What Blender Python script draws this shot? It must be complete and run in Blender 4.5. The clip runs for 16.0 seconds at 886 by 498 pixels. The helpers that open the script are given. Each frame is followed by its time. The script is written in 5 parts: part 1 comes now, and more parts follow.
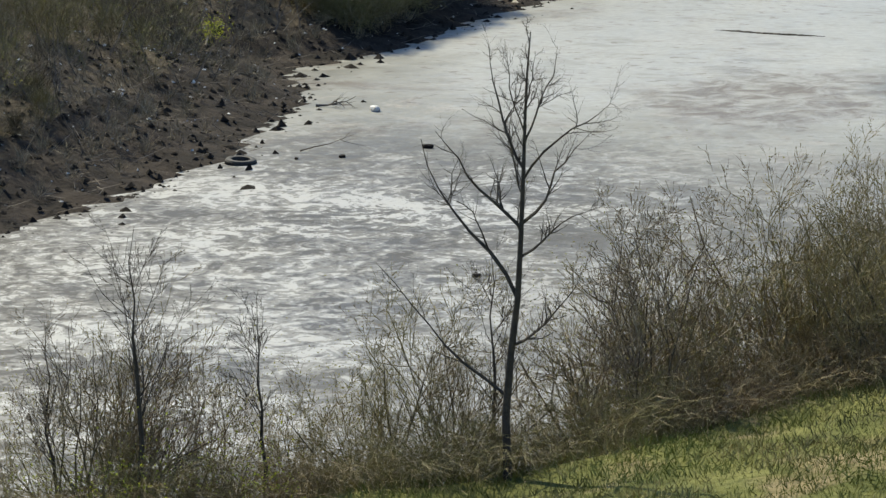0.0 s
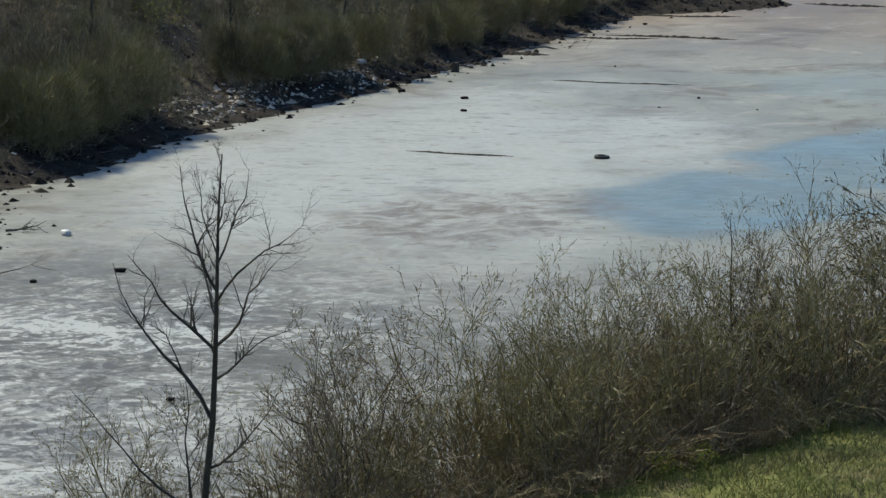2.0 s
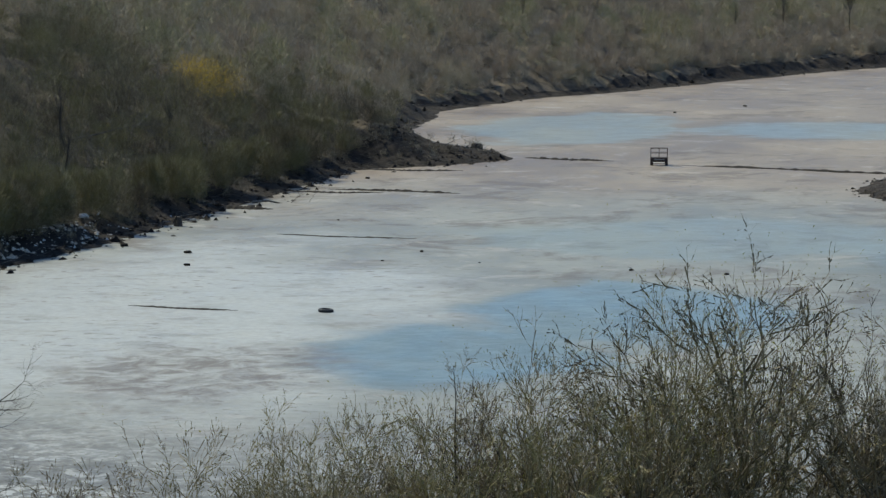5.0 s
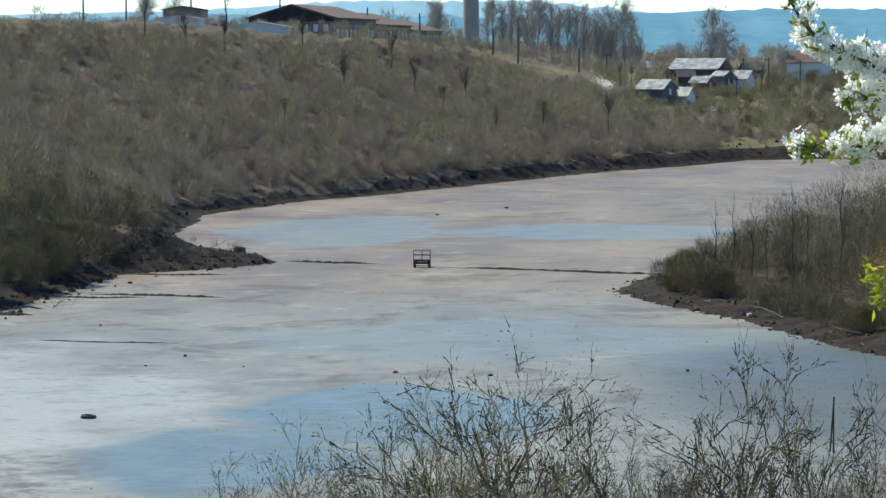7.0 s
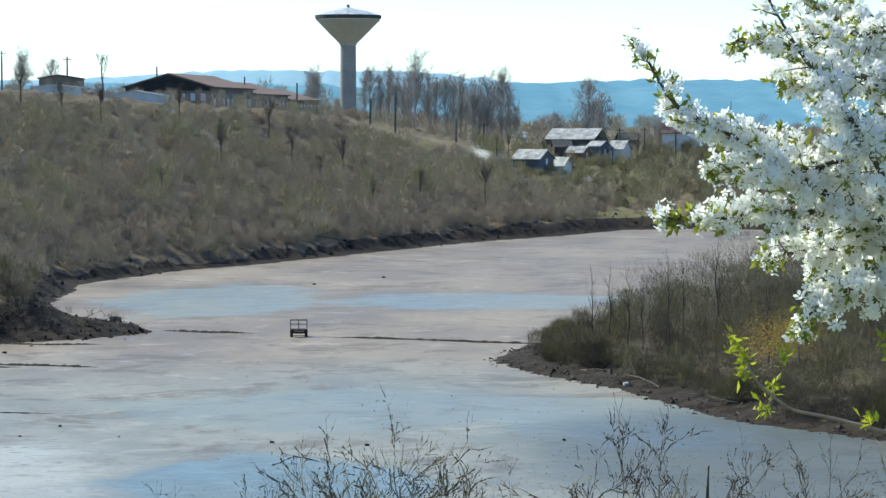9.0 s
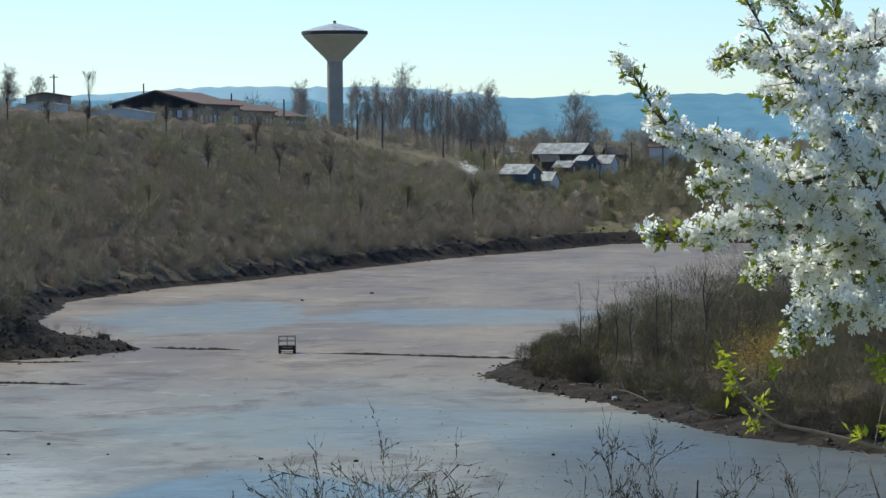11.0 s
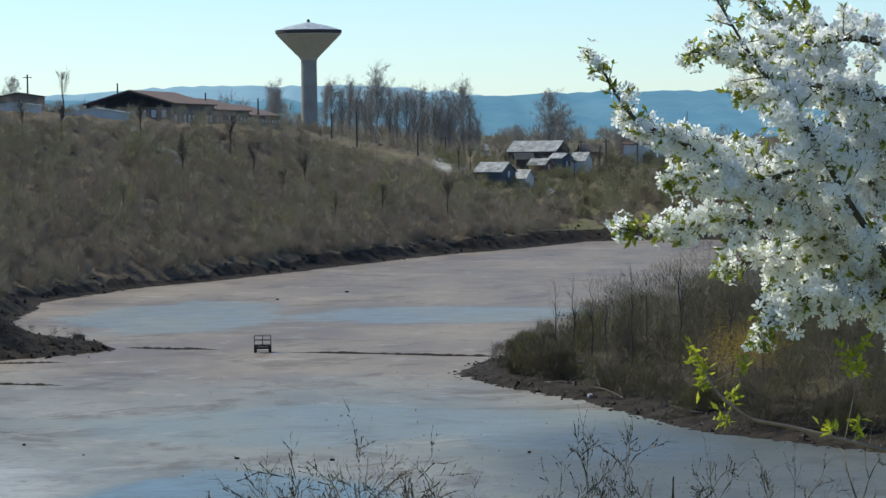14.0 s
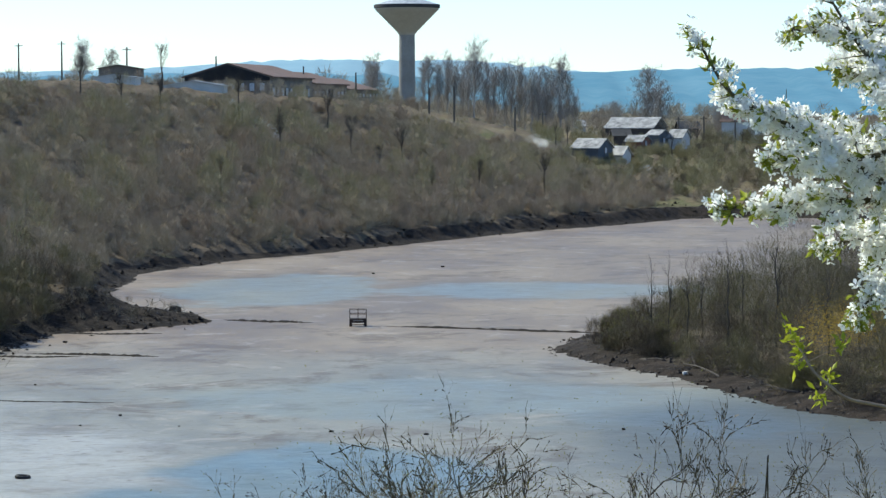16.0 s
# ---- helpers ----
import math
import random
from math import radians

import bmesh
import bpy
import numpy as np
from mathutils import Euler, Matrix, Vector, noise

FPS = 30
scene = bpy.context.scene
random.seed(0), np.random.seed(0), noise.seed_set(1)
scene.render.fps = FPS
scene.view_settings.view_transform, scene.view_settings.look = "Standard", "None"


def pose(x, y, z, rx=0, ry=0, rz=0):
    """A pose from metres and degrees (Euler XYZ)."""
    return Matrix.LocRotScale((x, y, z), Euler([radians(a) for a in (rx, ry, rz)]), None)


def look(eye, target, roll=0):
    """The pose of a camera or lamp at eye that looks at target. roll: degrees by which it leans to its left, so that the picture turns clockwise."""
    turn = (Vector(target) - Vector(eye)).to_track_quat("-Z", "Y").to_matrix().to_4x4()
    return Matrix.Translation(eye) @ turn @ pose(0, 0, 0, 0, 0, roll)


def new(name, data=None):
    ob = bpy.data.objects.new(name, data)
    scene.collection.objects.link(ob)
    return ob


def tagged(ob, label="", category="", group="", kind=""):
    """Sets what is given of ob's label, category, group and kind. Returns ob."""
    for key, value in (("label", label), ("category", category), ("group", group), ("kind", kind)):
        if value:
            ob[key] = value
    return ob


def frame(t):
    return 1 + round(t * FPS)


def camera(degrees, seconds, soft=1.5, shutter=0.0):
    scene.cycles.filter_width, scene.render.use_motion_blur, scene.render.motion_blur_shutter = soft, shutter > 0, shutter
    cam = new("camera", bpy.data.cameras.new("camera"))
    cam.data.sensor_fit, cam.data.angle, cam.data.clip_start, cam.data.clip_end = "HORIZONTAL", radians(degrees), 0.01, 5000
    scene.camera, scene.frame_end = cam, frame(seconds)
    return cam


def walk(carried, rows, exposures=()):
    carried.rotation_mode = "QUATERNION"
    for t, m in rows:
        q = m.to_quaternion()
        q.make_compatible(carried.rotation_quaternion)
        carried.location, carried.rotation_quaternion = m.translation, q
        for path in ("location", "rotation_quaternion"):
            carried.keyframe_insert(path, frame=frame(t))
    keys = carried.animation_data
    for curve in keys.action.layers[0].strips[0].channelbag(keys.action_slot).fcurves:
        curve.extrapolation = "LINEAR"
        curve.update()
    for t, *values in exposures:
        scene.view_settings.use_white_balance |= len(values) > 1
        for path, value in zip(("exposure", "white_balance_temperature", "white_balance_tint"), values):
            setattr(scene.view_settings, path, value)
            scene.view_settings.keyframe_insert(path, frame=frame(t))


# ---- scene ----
# the camera: held in the hand on the near bank, 16 m above the pond, turning from left to right
cam = camera(18.0, 16.0, soft=1.45)
EYE = Vector((0, 0, 16.0))
VIEWS = [  # seconds, turn to the right, tilt, lean, small sway in x and z
    (0.0, -19.493, -11.767, -0.775, -0.020, -0.004),
    (0.5, -17.983, -10.814, -0.928, -0.020, -0.004),
    (1.0, -16.564, -9.935, -0.746, -0.020, -0.004),
    (1.5, -14.626, -9.569, -0.542, -0.020, -0.004),
    (2.0, -13.094, -9.346, -0.448, -0.020, -0.004),
    (2.5, -12.022, -8.906, -0.461, -0.020, -0.004),
    (3.0, -10.929, -8.520, -0.449, -0.020, -0.004),
    (3.5, -9.770, -8.049, -0.280, -0.020, -0.004),
    (3.7, -9.472, -7.750, -0.224, -0.020, -0.004),
    (6.0, -4.848, -5.182, -0.288, -0.020, -0.004),
    (6.5, -3.343, -4.582, -0.447, -0.020, -0.004),
    (7.0, -2.519, -4.125, -0.161, -0.020, -0.004),
    (7.5, -1.847, -3.820, 0.223, -0.018, -0.004),
    (8.0, -1.254, -3.582, 0.495, -0.011, -0.006),
    (8.5, -0.560, -3.213, 0.403, -0.005, -0.003),
    (9.0, 0.000, -2.707, 0.000, 0.000, -0.000),
    (9.2, -0.147, -2.511, -0.237, -0.001, 0.003),
    (11.5, 0.295, -2.310, -0.331, 0.000, 0.003),
    (12.0, 0.004, -2.175, -0.578, 0.006, 0.003),
    (12.5, 0.364, -2.626, -0.410, 0.009, 0.000),
    (13.0, 0.610, -2.685, -0.684, 0.010, 0.001),
    (13.5, 0.555, -2.535, -0.662, 0.010, -0.001),
    (14.0, 0.760, -2.433, -0.641, 0.009, 0.000),
    (14.5, 0.042, -2.595, -0.755, 0.009, 0.004),
    (15.0, -0.338, -2.814, -0.687, 0.009, 0.004),
    (15.5, -0.649, -3.101, -0.132, 0.009, 0.001),
    (16.0, -1.212, -2.926, -0.140, 0.008, -0.000),]


def view(turn, tilt, lean, dx, dz):
    eye = EYE + Vector((dx, 0, dz))
    a, b = radians(turn), radians(tilt)
    return look(eye, eye + 100 * Vector((math.sin(a) * math.cos(b), math.cos(a) * math.cos(b), math.sin(b))), lean)


walk(cam, [(t, view(*v)) for t, *v in VIEWS], exposures=[(0, 0.70, 7660, 0), (1.0, 0.58, 7420, -1), (1.5, 0.42, 7280, -2), (3.5, 0.36, 7030, -3), (6.5, 0.44, 6820, -4), (7.5, 0.74, 6690, -4), (9.2, 0.74, 6550, -4), (11.5, 0.07, 6600, -1), (12.5, 0.00, 6550, -1), (13.0, 0.19, 6600, -1), (13.5, 0.40, 6650, -1), (14.0, 0.14, 6600, -1),
                 (14.5, 0.06, 6550, -1), (15.0, 0.24, 6470, -1), (15.5, 0.44, 6560, -1), (16, 0.50, 6560, -1)])

# world and sun
SUN_AZ, SUN_EL = -52, 43
world = bpy.data.worlds.new("sky")
scene.world = world
world.use_nodes = True
wn = world.node_tree.nodes
sky = wn.new("ShaderNodeTexSky")
sky.sky_type, sky.sun_disc = "NISHITA", False
sky.sun_elevation, sky.sun_rotation = radians(SUN_EL), radians(SUN_AZ)
sky.air_density, sky.dust_density, sky.ozone_density = 0.93, 0.1, 2.2
wn["Background"].inputs["Strength"].default_value = 0.11
tone = wn.new("ShaderNodeMix")
tone.data_type, tone.blend_type = "RGBA", "MULTIPLY"
tone.inputs["Factor"].default_value = 1.0
tone.inputs[7].default_value = (0.815, 0.95, 1.235, 1)
world.node_tree.links.new(sky.outputs["Color"], tone.inputs[6])
world.node_tree.links.new(tone.outputs[2], wn["Background"].inputs["Color"])
sun = new("sun", bpy.data.lights.new("sun", "SUN"))
sun.data.energy, sun.data.angle, sun.data.color = 4.2, radians(0.55), (1.0, 0.95, 0.87)
sa, se = radians(SUN_AZ), radians(SUN_EL)
sun.matrix_world = look((0, 0, 60), Vector((0, 0, 60)) - Vector((math.sin(sa) * math.cos(se), math.cos(sa) * math.cos(se), math.sin(se))))


# ---------------------------------------------------------------- materials
class Nodes:
    """A material's node tree, with short ways to add nodes."""

    def __init__(self, name):
        self.m = bpy.data.materials.new(name)
        self.m.use_nodes = True
        self.t = self.m.node_tree
        self.p = self.t.nodes["Principled BSDF"]
        self.pos = self.t.nodes.new("ShaderNodeNewGeometry").outputs["Position"]

    def link(self, a, b):
        self.t.links.new(a, b)

    def put(self, sock, v):
        if isinstance(v, bpy.types.NodeSocket):
            self.link(v, sock)
        elif isinstance(v, (tuple, list)) and len(v) == 3 and sock.type == "RGBA":
            sock.default_value = (*v, 1)
        else:
            sock.default_value = v

    def noise(self, scale, detail=4, rough=0.6, stretch=(1, 1, 1), shift=(0, 0, 0), warp=0.0):
        mp = self.t.nodes.new("ShaderNodeMapping")
        mp.inputs["Scale"].default_value = stretch
        mp.inputs["Location"].default_value = shift
        self.link(self.pos, mp.inputs["Vector"])
        n = self.t.nodes.new("ShaderNodeTexNoise")
        n.inputs["Scale"].default_value, n.inputs["Detail"].default_value, n.inputs["Roughness"].default_value = scale, detail, rough
        n.inputs["Distortion"].default_value = warp
        self.link(mp.outputs["Vector"], n.inputs["Vector"])
        return n.outputs["Fac"]

    def ramp(self, fac, a, b, va=0.0, vb=1.0):
        r = self.t.nodes.new("ShaderNodeMapRange")
        r.interpolation_type = "SMOOTHSTEP"
        for k, v in zip(("From Min", "From Max", "To Min", "To Max"), (a, b, va, vb)):
            r.inputs[k].default_value = v
        self.put(r.inputs["Value"], fac)
        return r.outputs["Result"]

    def mix(self, fac, a, b, mode="MIX"):
        n = self.t.nodes.new("ShaderNodeMix")
        n.data_type, n.blend_type = "RGBA", mode
        self.put(n.inputs["Factor"], fac)
        self.put(n.inputs[6], a)
        self.put(n.inputs[7], b)
        return n.outputs[2]

    def math(self, op, a, b=0.0):
        n = self.t.nodes.new("ShaderNodeMath")
        n.operation = op
        self.put(n.inputs[0], a)
        self.put(n.inputs[1], b)
        return n.outputs[0]

    def spot(self, x, y, rx, ry, wobble=0.0, scale=0.1):
        """1 at the middle of an ellipse on the ground, falling to 0 at its uneven edge."""
        s = self.t.nodes.new("ShaderNodeSeparateXYZ")
        self.link(self.pos, s.inputs[0])
        dx = self.math("DIVIDE", self.math("SUBTRACT", s.outputs[0], x), rx)
        dy = self.math("DIVIDE", self.math("SUBTRACT", s.outputs[1], y), ry)
        d = self.math("SQRT", self.math("ADD", self.math("MULTIPLY", dx, dx), self.math("MULTIPLY", dy, dy)))
        if wobble:
            d = self.math("ADD", d, self.math("MULTIPLY", self.math("SUBTRACT", self.noise(scale, 5), 0.5), wobble))
        return self.ramp(d, 0.55, 1.05, 1.0, 0.0)

    def axis(self, k):
        s = self.t.nodes.new("ShaderNodeSeparateXYZ")
        self.link(self.pos, s.inputs[0])
        return s.outputs[k]

    def island(self):
        return self.t.nodes.new("ShaderNodeNewGeometry").outputs["Random Per Island"]

    def bump(self, height, strength, distance):
        b = self.t.nodes.new("ShaderNodeBump")
        b.inputs["Strength"].default_value, b.inputs["Distance"].default_value = strength, distance
        self.link(height, b.inputs["Height"])
        self.link(b.outputs["Normal"], self.p.inputs["Normal"])

    def done(self, color, rough=0.8, metal=0.0, spec=0.5, albedo_gain=0.86):
        """The last factor dims the colour; petals keep theirs to look more brightly lit."""
        color = self.mix(1.0, color, (albedo_gain, albedo_gain, albedo_gain), "MULTIPLY") if albedo_gain < 1 else color
        self.put(self.p.inputs["Base Color"], color)
        self.put(self.p.inputs["Roughness"], rough)
        self.put(self.p.inputs["Metallic"], metal)
        self.put(self.p.inputs["Specular IOR Level"], spec)
        return self.m


def plain(name, a, b, scale=3.0, rough=0.8, metal=0.0, bump=0.0, spec=0.4, fine=None):
    """Two tones mixed by noise at two scales."""
    n = Nodes(name)
    f = n.ramp(n.math("ADD", n.math("MULTIPLY", n.noise(scale, 5), 0.65), n.math("MULTIPLY", n.noise((fine or scale * 9), 3), 0.35)), 0.32, 0.68)
    if bump:
        n.bump(n.noise(scale * 6, 4), bump, 0.05)
    return n.done(n.mix(f, a, b), rough, metal, spec)


def twiggy(name, a, b, c, patch=0.12):
    """Bark and shoots: tone changes from shrub to shrub and from twig to twig."""
    n = Nodes(name)
    col = n.mix(n.ramp(n.noise(patch, 3), 0.4, 0.6), a, b)
    col = n.mix(n.ramp(n.island(), 0.55, 1.0), col, c)
    return n.done(col, 0.75, 0, 0.3)


def leafy(name, a, b, through_light=0.4, albedo_gain=0.9):
    n = Nodes(name)
    col = n.mix(n.island(), a, b)
    n.done(col, 0.55, 0, 0.3, albedo_gain)
    tr = n.t.nodes.new("ShaderNodeBsdfTranslucent")
    n.link(col, tr.inputs["Color"])
    mx = n.t.nodes.new("ShaderNodeMixShader")
    mx.inputs[0].default_value = through_light
    n.link(n.p.outputs[0], mx.inputs[1])
    n.link(tr.outputs[0], mx.inputs[2])
    n.link(mx.outputs[0], n.t.nodes["Material Output"].inputs["Surface"])
    return n.m


def grass_material():
    """Spring grass: green in places, straw in others."""
    n = Nodes("grass_patches")
    col = n.mix(n.ramp(n.noise(0.9, 5), 0.45, 0.62), (0.15, 0.175, 0.032), (0.30, 0.25, 0.10))
    col = n.mix(n.ramp(n.noise(0.35, 4), 0.46, 0.62, 0, 0.8), col, (0.085, 0.075, 0.035))
    col = n.mix(n.ramp(n.island(), 0.6, 1.0, 0, 0.5), col, (0.33, 0.30, 0.10))
    return n.done(col, 0.7, 0, 0.25)


def ground_material():
    n = Nodes("bank_earth")
    att = n.t.nodes.new("ShaderNodeAttribute")
    att.attribute_name = "wet_mud"
    litter = n.mix(n.ramp(n.noise(0.9, 6), 0.35, 0.65), (0.095, 0.073, 0.05), (0.18, 0.138, 0.095))
    litter = n.mix(n.ramp(n.noise(0.07, 4), 0.55, 0.68), litter, (0.15, 0.13, 0.07))
    litter = n.mix(n.ramp(n.noise(0.35, 5), 0.58, 0.70, 0, 0.7), litter, (0.24, 0.19, 0.12))
    litter = n.mix(n.ramp(n.axis(1), 270, 205), litter, n.mix(n.ramp(n.noise(1.1, 6), 0.35, 0.65), (0.055, 0.042, 0.03), (0.12, 0.092, 0.06)))
    dry = n.mix(n.ramp(n.noise(1.2, 5), 0.35, 0.65), (0.16, 0.128, 0.078), (0.25, 0.20, 0.12))
    dry = n.mix(n.ramp(n.noise(0.11, 4), 0.5, 0.62, 0, 0.8), dry, (0.13, 0.14, 0.055))
    col = n.mix(n.math("MULTIPLY", n.spot(20, 430, 50, 55, 0.7, 0.03), n.ramp(n.noise(0.12, 4), 0.35, 0.55)), litter, dry)
    green = n.mix(n.ramp(n.noise(0.8, 5), 0.35, 0.65), (0.09, 0.10, 0.025), (0.19, 0.19, 0.06))
    col = n.mix(n.ramp(n.axis(1), 44, 30), col, n.mix(n.ramp(n.noise(0.5, 4), 0.52, 0.66), green, (0.26, 0.21, 0.11)))
    col = n.mix(n.ramp(n.axis(1), 470, 560), col, n.mix(n.ramp(n.noise(0.02, 3), 0.4, 0.6), (0.11, 0.10, 0.06), (0.17, 0.14, 0.09)))
    mud = n.mix(n.ramp(n.noise(0.8, 6), 0.35, 0.65), (0.013, 0.0098, 0.0075), (0.044, 0.033, 0.0255))
    mud = n.mix(n.ramp(n.noise(3.5, 5), 0.64, 0.72, 0, 0.6), mud, (0.13, 0.115, 0.10))
    wet = n.ramp(n.math("ADD", att.outputs["Fac"], n.math("MULTIPLY", n.math("SUBTRACT", n.noise(0.35, 5), 0.5), 0.9)), 0.38, 0.55)
    col = n.mix(wet, col, mud)
    n.bump(n.noise(1.7, 6, 0.65), 0.7, 0.3)
    return n.done(col, 0.92, 0, 0.15)


def pond_material():
    """A drying pond: pale silt scum, brown streaks, and smooth wet places that mirror the sky."""
    n = Nodes("pond_film")
    y = n.axis(1)
    grain = n.noise(2.2, 5, 0.7)
    blotch = n.math("ADD", n.math("MULTIPLY", n.noise(0.07, 5, 0.62, (1, 0.5, 1)), 0.55), n.math("MULTIPLY", n.noise(0.8, 6, 0.72, (0.8, 0.8, 1)), 0.45))
    silt = n.mix(n.ramp(blotch, 0.36, 0.62), (0.20, 0.195, 0.168), (0.315, 0.312, 0.278))
    far = n.mix(n.ramp(blotch, 0.38, 0.62), (0.190, 0.145, 0.108), (0.325, 0.268, 0.208))
    col = n.mix(n.ramp(n.math("ADD", y, n.math("MULTIPLY", n.noise(0.05, 4), 50)), 175, 225), silt, far)
    col = n.mix(n.ramp(n.noise(0.22, 6, 0.76, (0.7, 0.7, 1), (3, 8, 0), 0.6), 0.51, 0.62, 0, 0.62), col, (0.125, 0.095, 0.072))
    col = n.mix(n.ramp(n.noise(0.4, 6, 0.75, (0.6, 0.7, 1), (9, 4, 0), 0.6), 0.55, 0.65, 0, 0.5), col, (0.44, 0.40, 0.35))
    pale = n.spot(-28, 118, 16, 34, 1.6, 0.07)
    col = n.mix(n.math("MULTIPLY", pale, n.ramp(n.noise(0.5, 5, 0.7, (0.6, 1, 1), (5, 1, 0)), 0.36, 0.5, 0.4, 0.8)), col, n.mix(n.ramp(grain, 0.35, 0.65), (0.39, 0.39, 0.365), (0.47, 0.47, 0.445)))
    fleck = n.ramp(n.noise(1.5, 5, 0.66, (0.7, 1, 1)), 0.57, 0.66, 0, 0.65)
    col = n.mix(n.math("MULTIPLY", fleck, n.ramp(n.noise(0.06, 4), 0.36, 0.52)), col, (0.14, 0.108, 0.084))
    clear = None
    for x0, y0, rx, ry, amount in ((-13, 108, 7, 12, 0.88), (-7.5, 120, 8, 14, 0.85), (-20, 243, 11, 26, 0.62), (4, 242, 18, 13, 0.58), (12, 148, 15, 15, 0.5), (-5, 152, 16, 12, 0.45)):
        s = n.math("MULTIPLY", n.ramp(n.spot(x0, y0, rx, ry, 1.2, 0.12), 0.0, 0.95), amount)
        clear = s if clear is None else n.math("MAXIMUM", clear, s)
    clear = n.math("MULTIPLY", clear, n.ramp(n.noise(0.3, 5), 0.3, 0.5, 0.8, 1.0))
    blue = n.mix(n.ramp(n.noise(0.5, 4), 0.35, 0.65), (0.10, 0.142, 0.138), (0.15, 0.188, 0.175))
    blue = n.mix(n.ramp(y, 122, 150), blue, (0.205, 0.235, 0.198))
    col = n.mix(clear, col, blue)
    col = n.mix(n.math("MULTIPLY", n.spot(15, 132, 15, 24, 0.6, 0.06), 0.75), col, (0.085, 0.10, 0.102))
    # near waves: sun sparkle and ripple shade painted in, mixed with real foam
    chop_light = n.math("MULTIPLY", n.ramp(y, 99, 76), n.ramp(n.axis(0), -16, -27, 0.3, 1.0))
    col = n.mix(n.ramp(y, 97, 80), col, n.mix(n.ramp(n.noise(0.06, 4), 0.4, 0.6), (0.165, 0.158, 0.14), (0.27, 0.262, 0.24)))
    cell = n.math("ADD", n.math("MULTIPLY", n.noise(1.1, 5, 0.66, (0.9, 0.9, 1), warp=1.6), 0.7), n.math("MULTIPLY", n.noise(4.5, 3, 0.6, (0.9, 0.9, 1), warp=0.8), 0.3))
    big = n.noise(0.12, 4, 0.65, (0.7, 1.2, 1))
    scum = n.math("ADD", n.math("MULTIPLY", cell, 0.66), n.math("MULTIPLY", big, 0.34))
    col = n.mix(n.math("MULTIPLY", chop_light, n.ramp(scum, 0.495, 0.45, 0, 0.9)), col, (0.085, 0.078, 0.070))
    col = n.mix(n.math("MULTIPLY", chop_light, n.ramp(scum, 0.515, 0.55, 0, 0.95)), col, (0.50, 0.49, 0.46))
    dark = n.spot(-22.5, 102, 7, 9, 1.2, 0.2)
    col = n.mix(n.math("MULTIPLY", dark, n.ramp(n.noise(0.9, 6, 0.7, (0.8, 0.7, 1), warp=0.8), 0.36, 0.62, 0.8, 0.12)), col, (0.13, 0.105, 0.085))
    rough = n.math("SUBTRACT", n.ramp(blotch, 0.35, 0.65, 0.42, 0.6), n.math("MULTIPLY", clear, 0.16))
    n.bump(n.math("ADD", n.noise(1.6, 5, 0.6, (0.7, 1, 1)), n.math("MULTIPLY", n.noise(0.3, 3), 0.9)), 0.4, 0.09)
    return n.done(col, rough, 0, n.ramp(clear, 0, 1, 0.10, 0.36))


M_GROUND, M_POND = ground_material(), pond_material()
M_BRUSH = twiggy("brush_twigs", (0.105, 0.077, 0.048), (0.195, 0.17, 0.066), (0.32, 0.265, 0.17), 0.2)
# far brush: twigs paled in their colour to stand for distance haze
M_BRUSH_HAZED = twiggy("hazed_brush_twigs", (0.37, 0.285, 0.20), (0.42, 0.35, 0.23), (0.50, 0.42, 0.32), 0.05)
M_OLIVE = twiggy("olive_shoots", (0.31, 0.28, 0.14), (0.36, 0.30, 0.15), (0.42, 0.38, 0.23), 0.05)
M_SHRUB = twiggy("shrub_bark", (0.175, 0.12, 0.068), (0.245, 0.20, 0.075), (0.38, 0.31, 0.19), 0.3)
M_GREYTWIG = twiggy("grey_twigs", (0.17, 0.125, 0.095), (0.23, 0.18, 0.095), (0.38, 0.31, 0.22), 0.3)
M_DARKSTEM = twiggy("dark_stems", (0.07, 0.053, 0.037), (0.115, 0.093, 0.05), (0.24, 0.19, 0.12), 0.3)
M_CANE = twiggy("bramble_canes", (0.19, 0.125, 0.06), (0.20, 0.172, 0.064), (0.38, 0.30, 0.18), 0.4)
M_BARK = plain("grey_bark", (0.035, 0.028, 0.022), (0.085, 0.068, 0.052), 8, 0.85, bump=0.4)
M_TWIG = plain("plum_twig", (0.05, 0.04, 0.02), (0.12, 0.10, 0.045), 30, 0.7)
M_SHOOT = plain("pale_shoot", (0.24, 0.17, 0.12), (0.40, 0.31, 0.23), 30, 0.6)
# bark of the far trees, its colour lightened for haze
M_HAZEDBARK = plain("hazed_bark", (0.36, 0.325, 0.29), (0.47, 0.43, 0.39), 1, 0.9)
M_SLOPEBARK = plain("slope_bark", (0.05, 0.042, 0.036), (0.10, 0.085, 0.07), 1, 0.9)
M_BUD = leafy("opening_buds", (0.18, 0.185, 0.04), (0.32, 0.29, 0.075))
M_SHOOTLEAF = leafy("bright_leaves", (0.30, 0.35, 0.025), (0.56, 0.57, 0.05), 0.5)
M_LEAF = leafy("young_leaves", (0.15, 0.19, 0.025), (0.42, 0.44, 0.06), 0.5)
M_YELLOW = leafy("yellow_shoots", (0.45, 0.28, 0.04), (0.60, 0.42, 0.06))
M_PETAL = leafy("white_petals", (0.95, 0.945, 0.915), (0.97, 0.965, 0.94), 0.58, 1.0)
M_GRASS = grass_material()
M_MUD = plain("wet_mud", (0.012, 0.010, 0.0085), (0.038, 0.030, 0.024), 1.5, 0.9, bump=0.5, spec=0.12)
M_WOOD = plain("grey_driftwood", (0.10, 0.08, 0.065), (0.22, 0.19, 0.16), 4, 0.85)
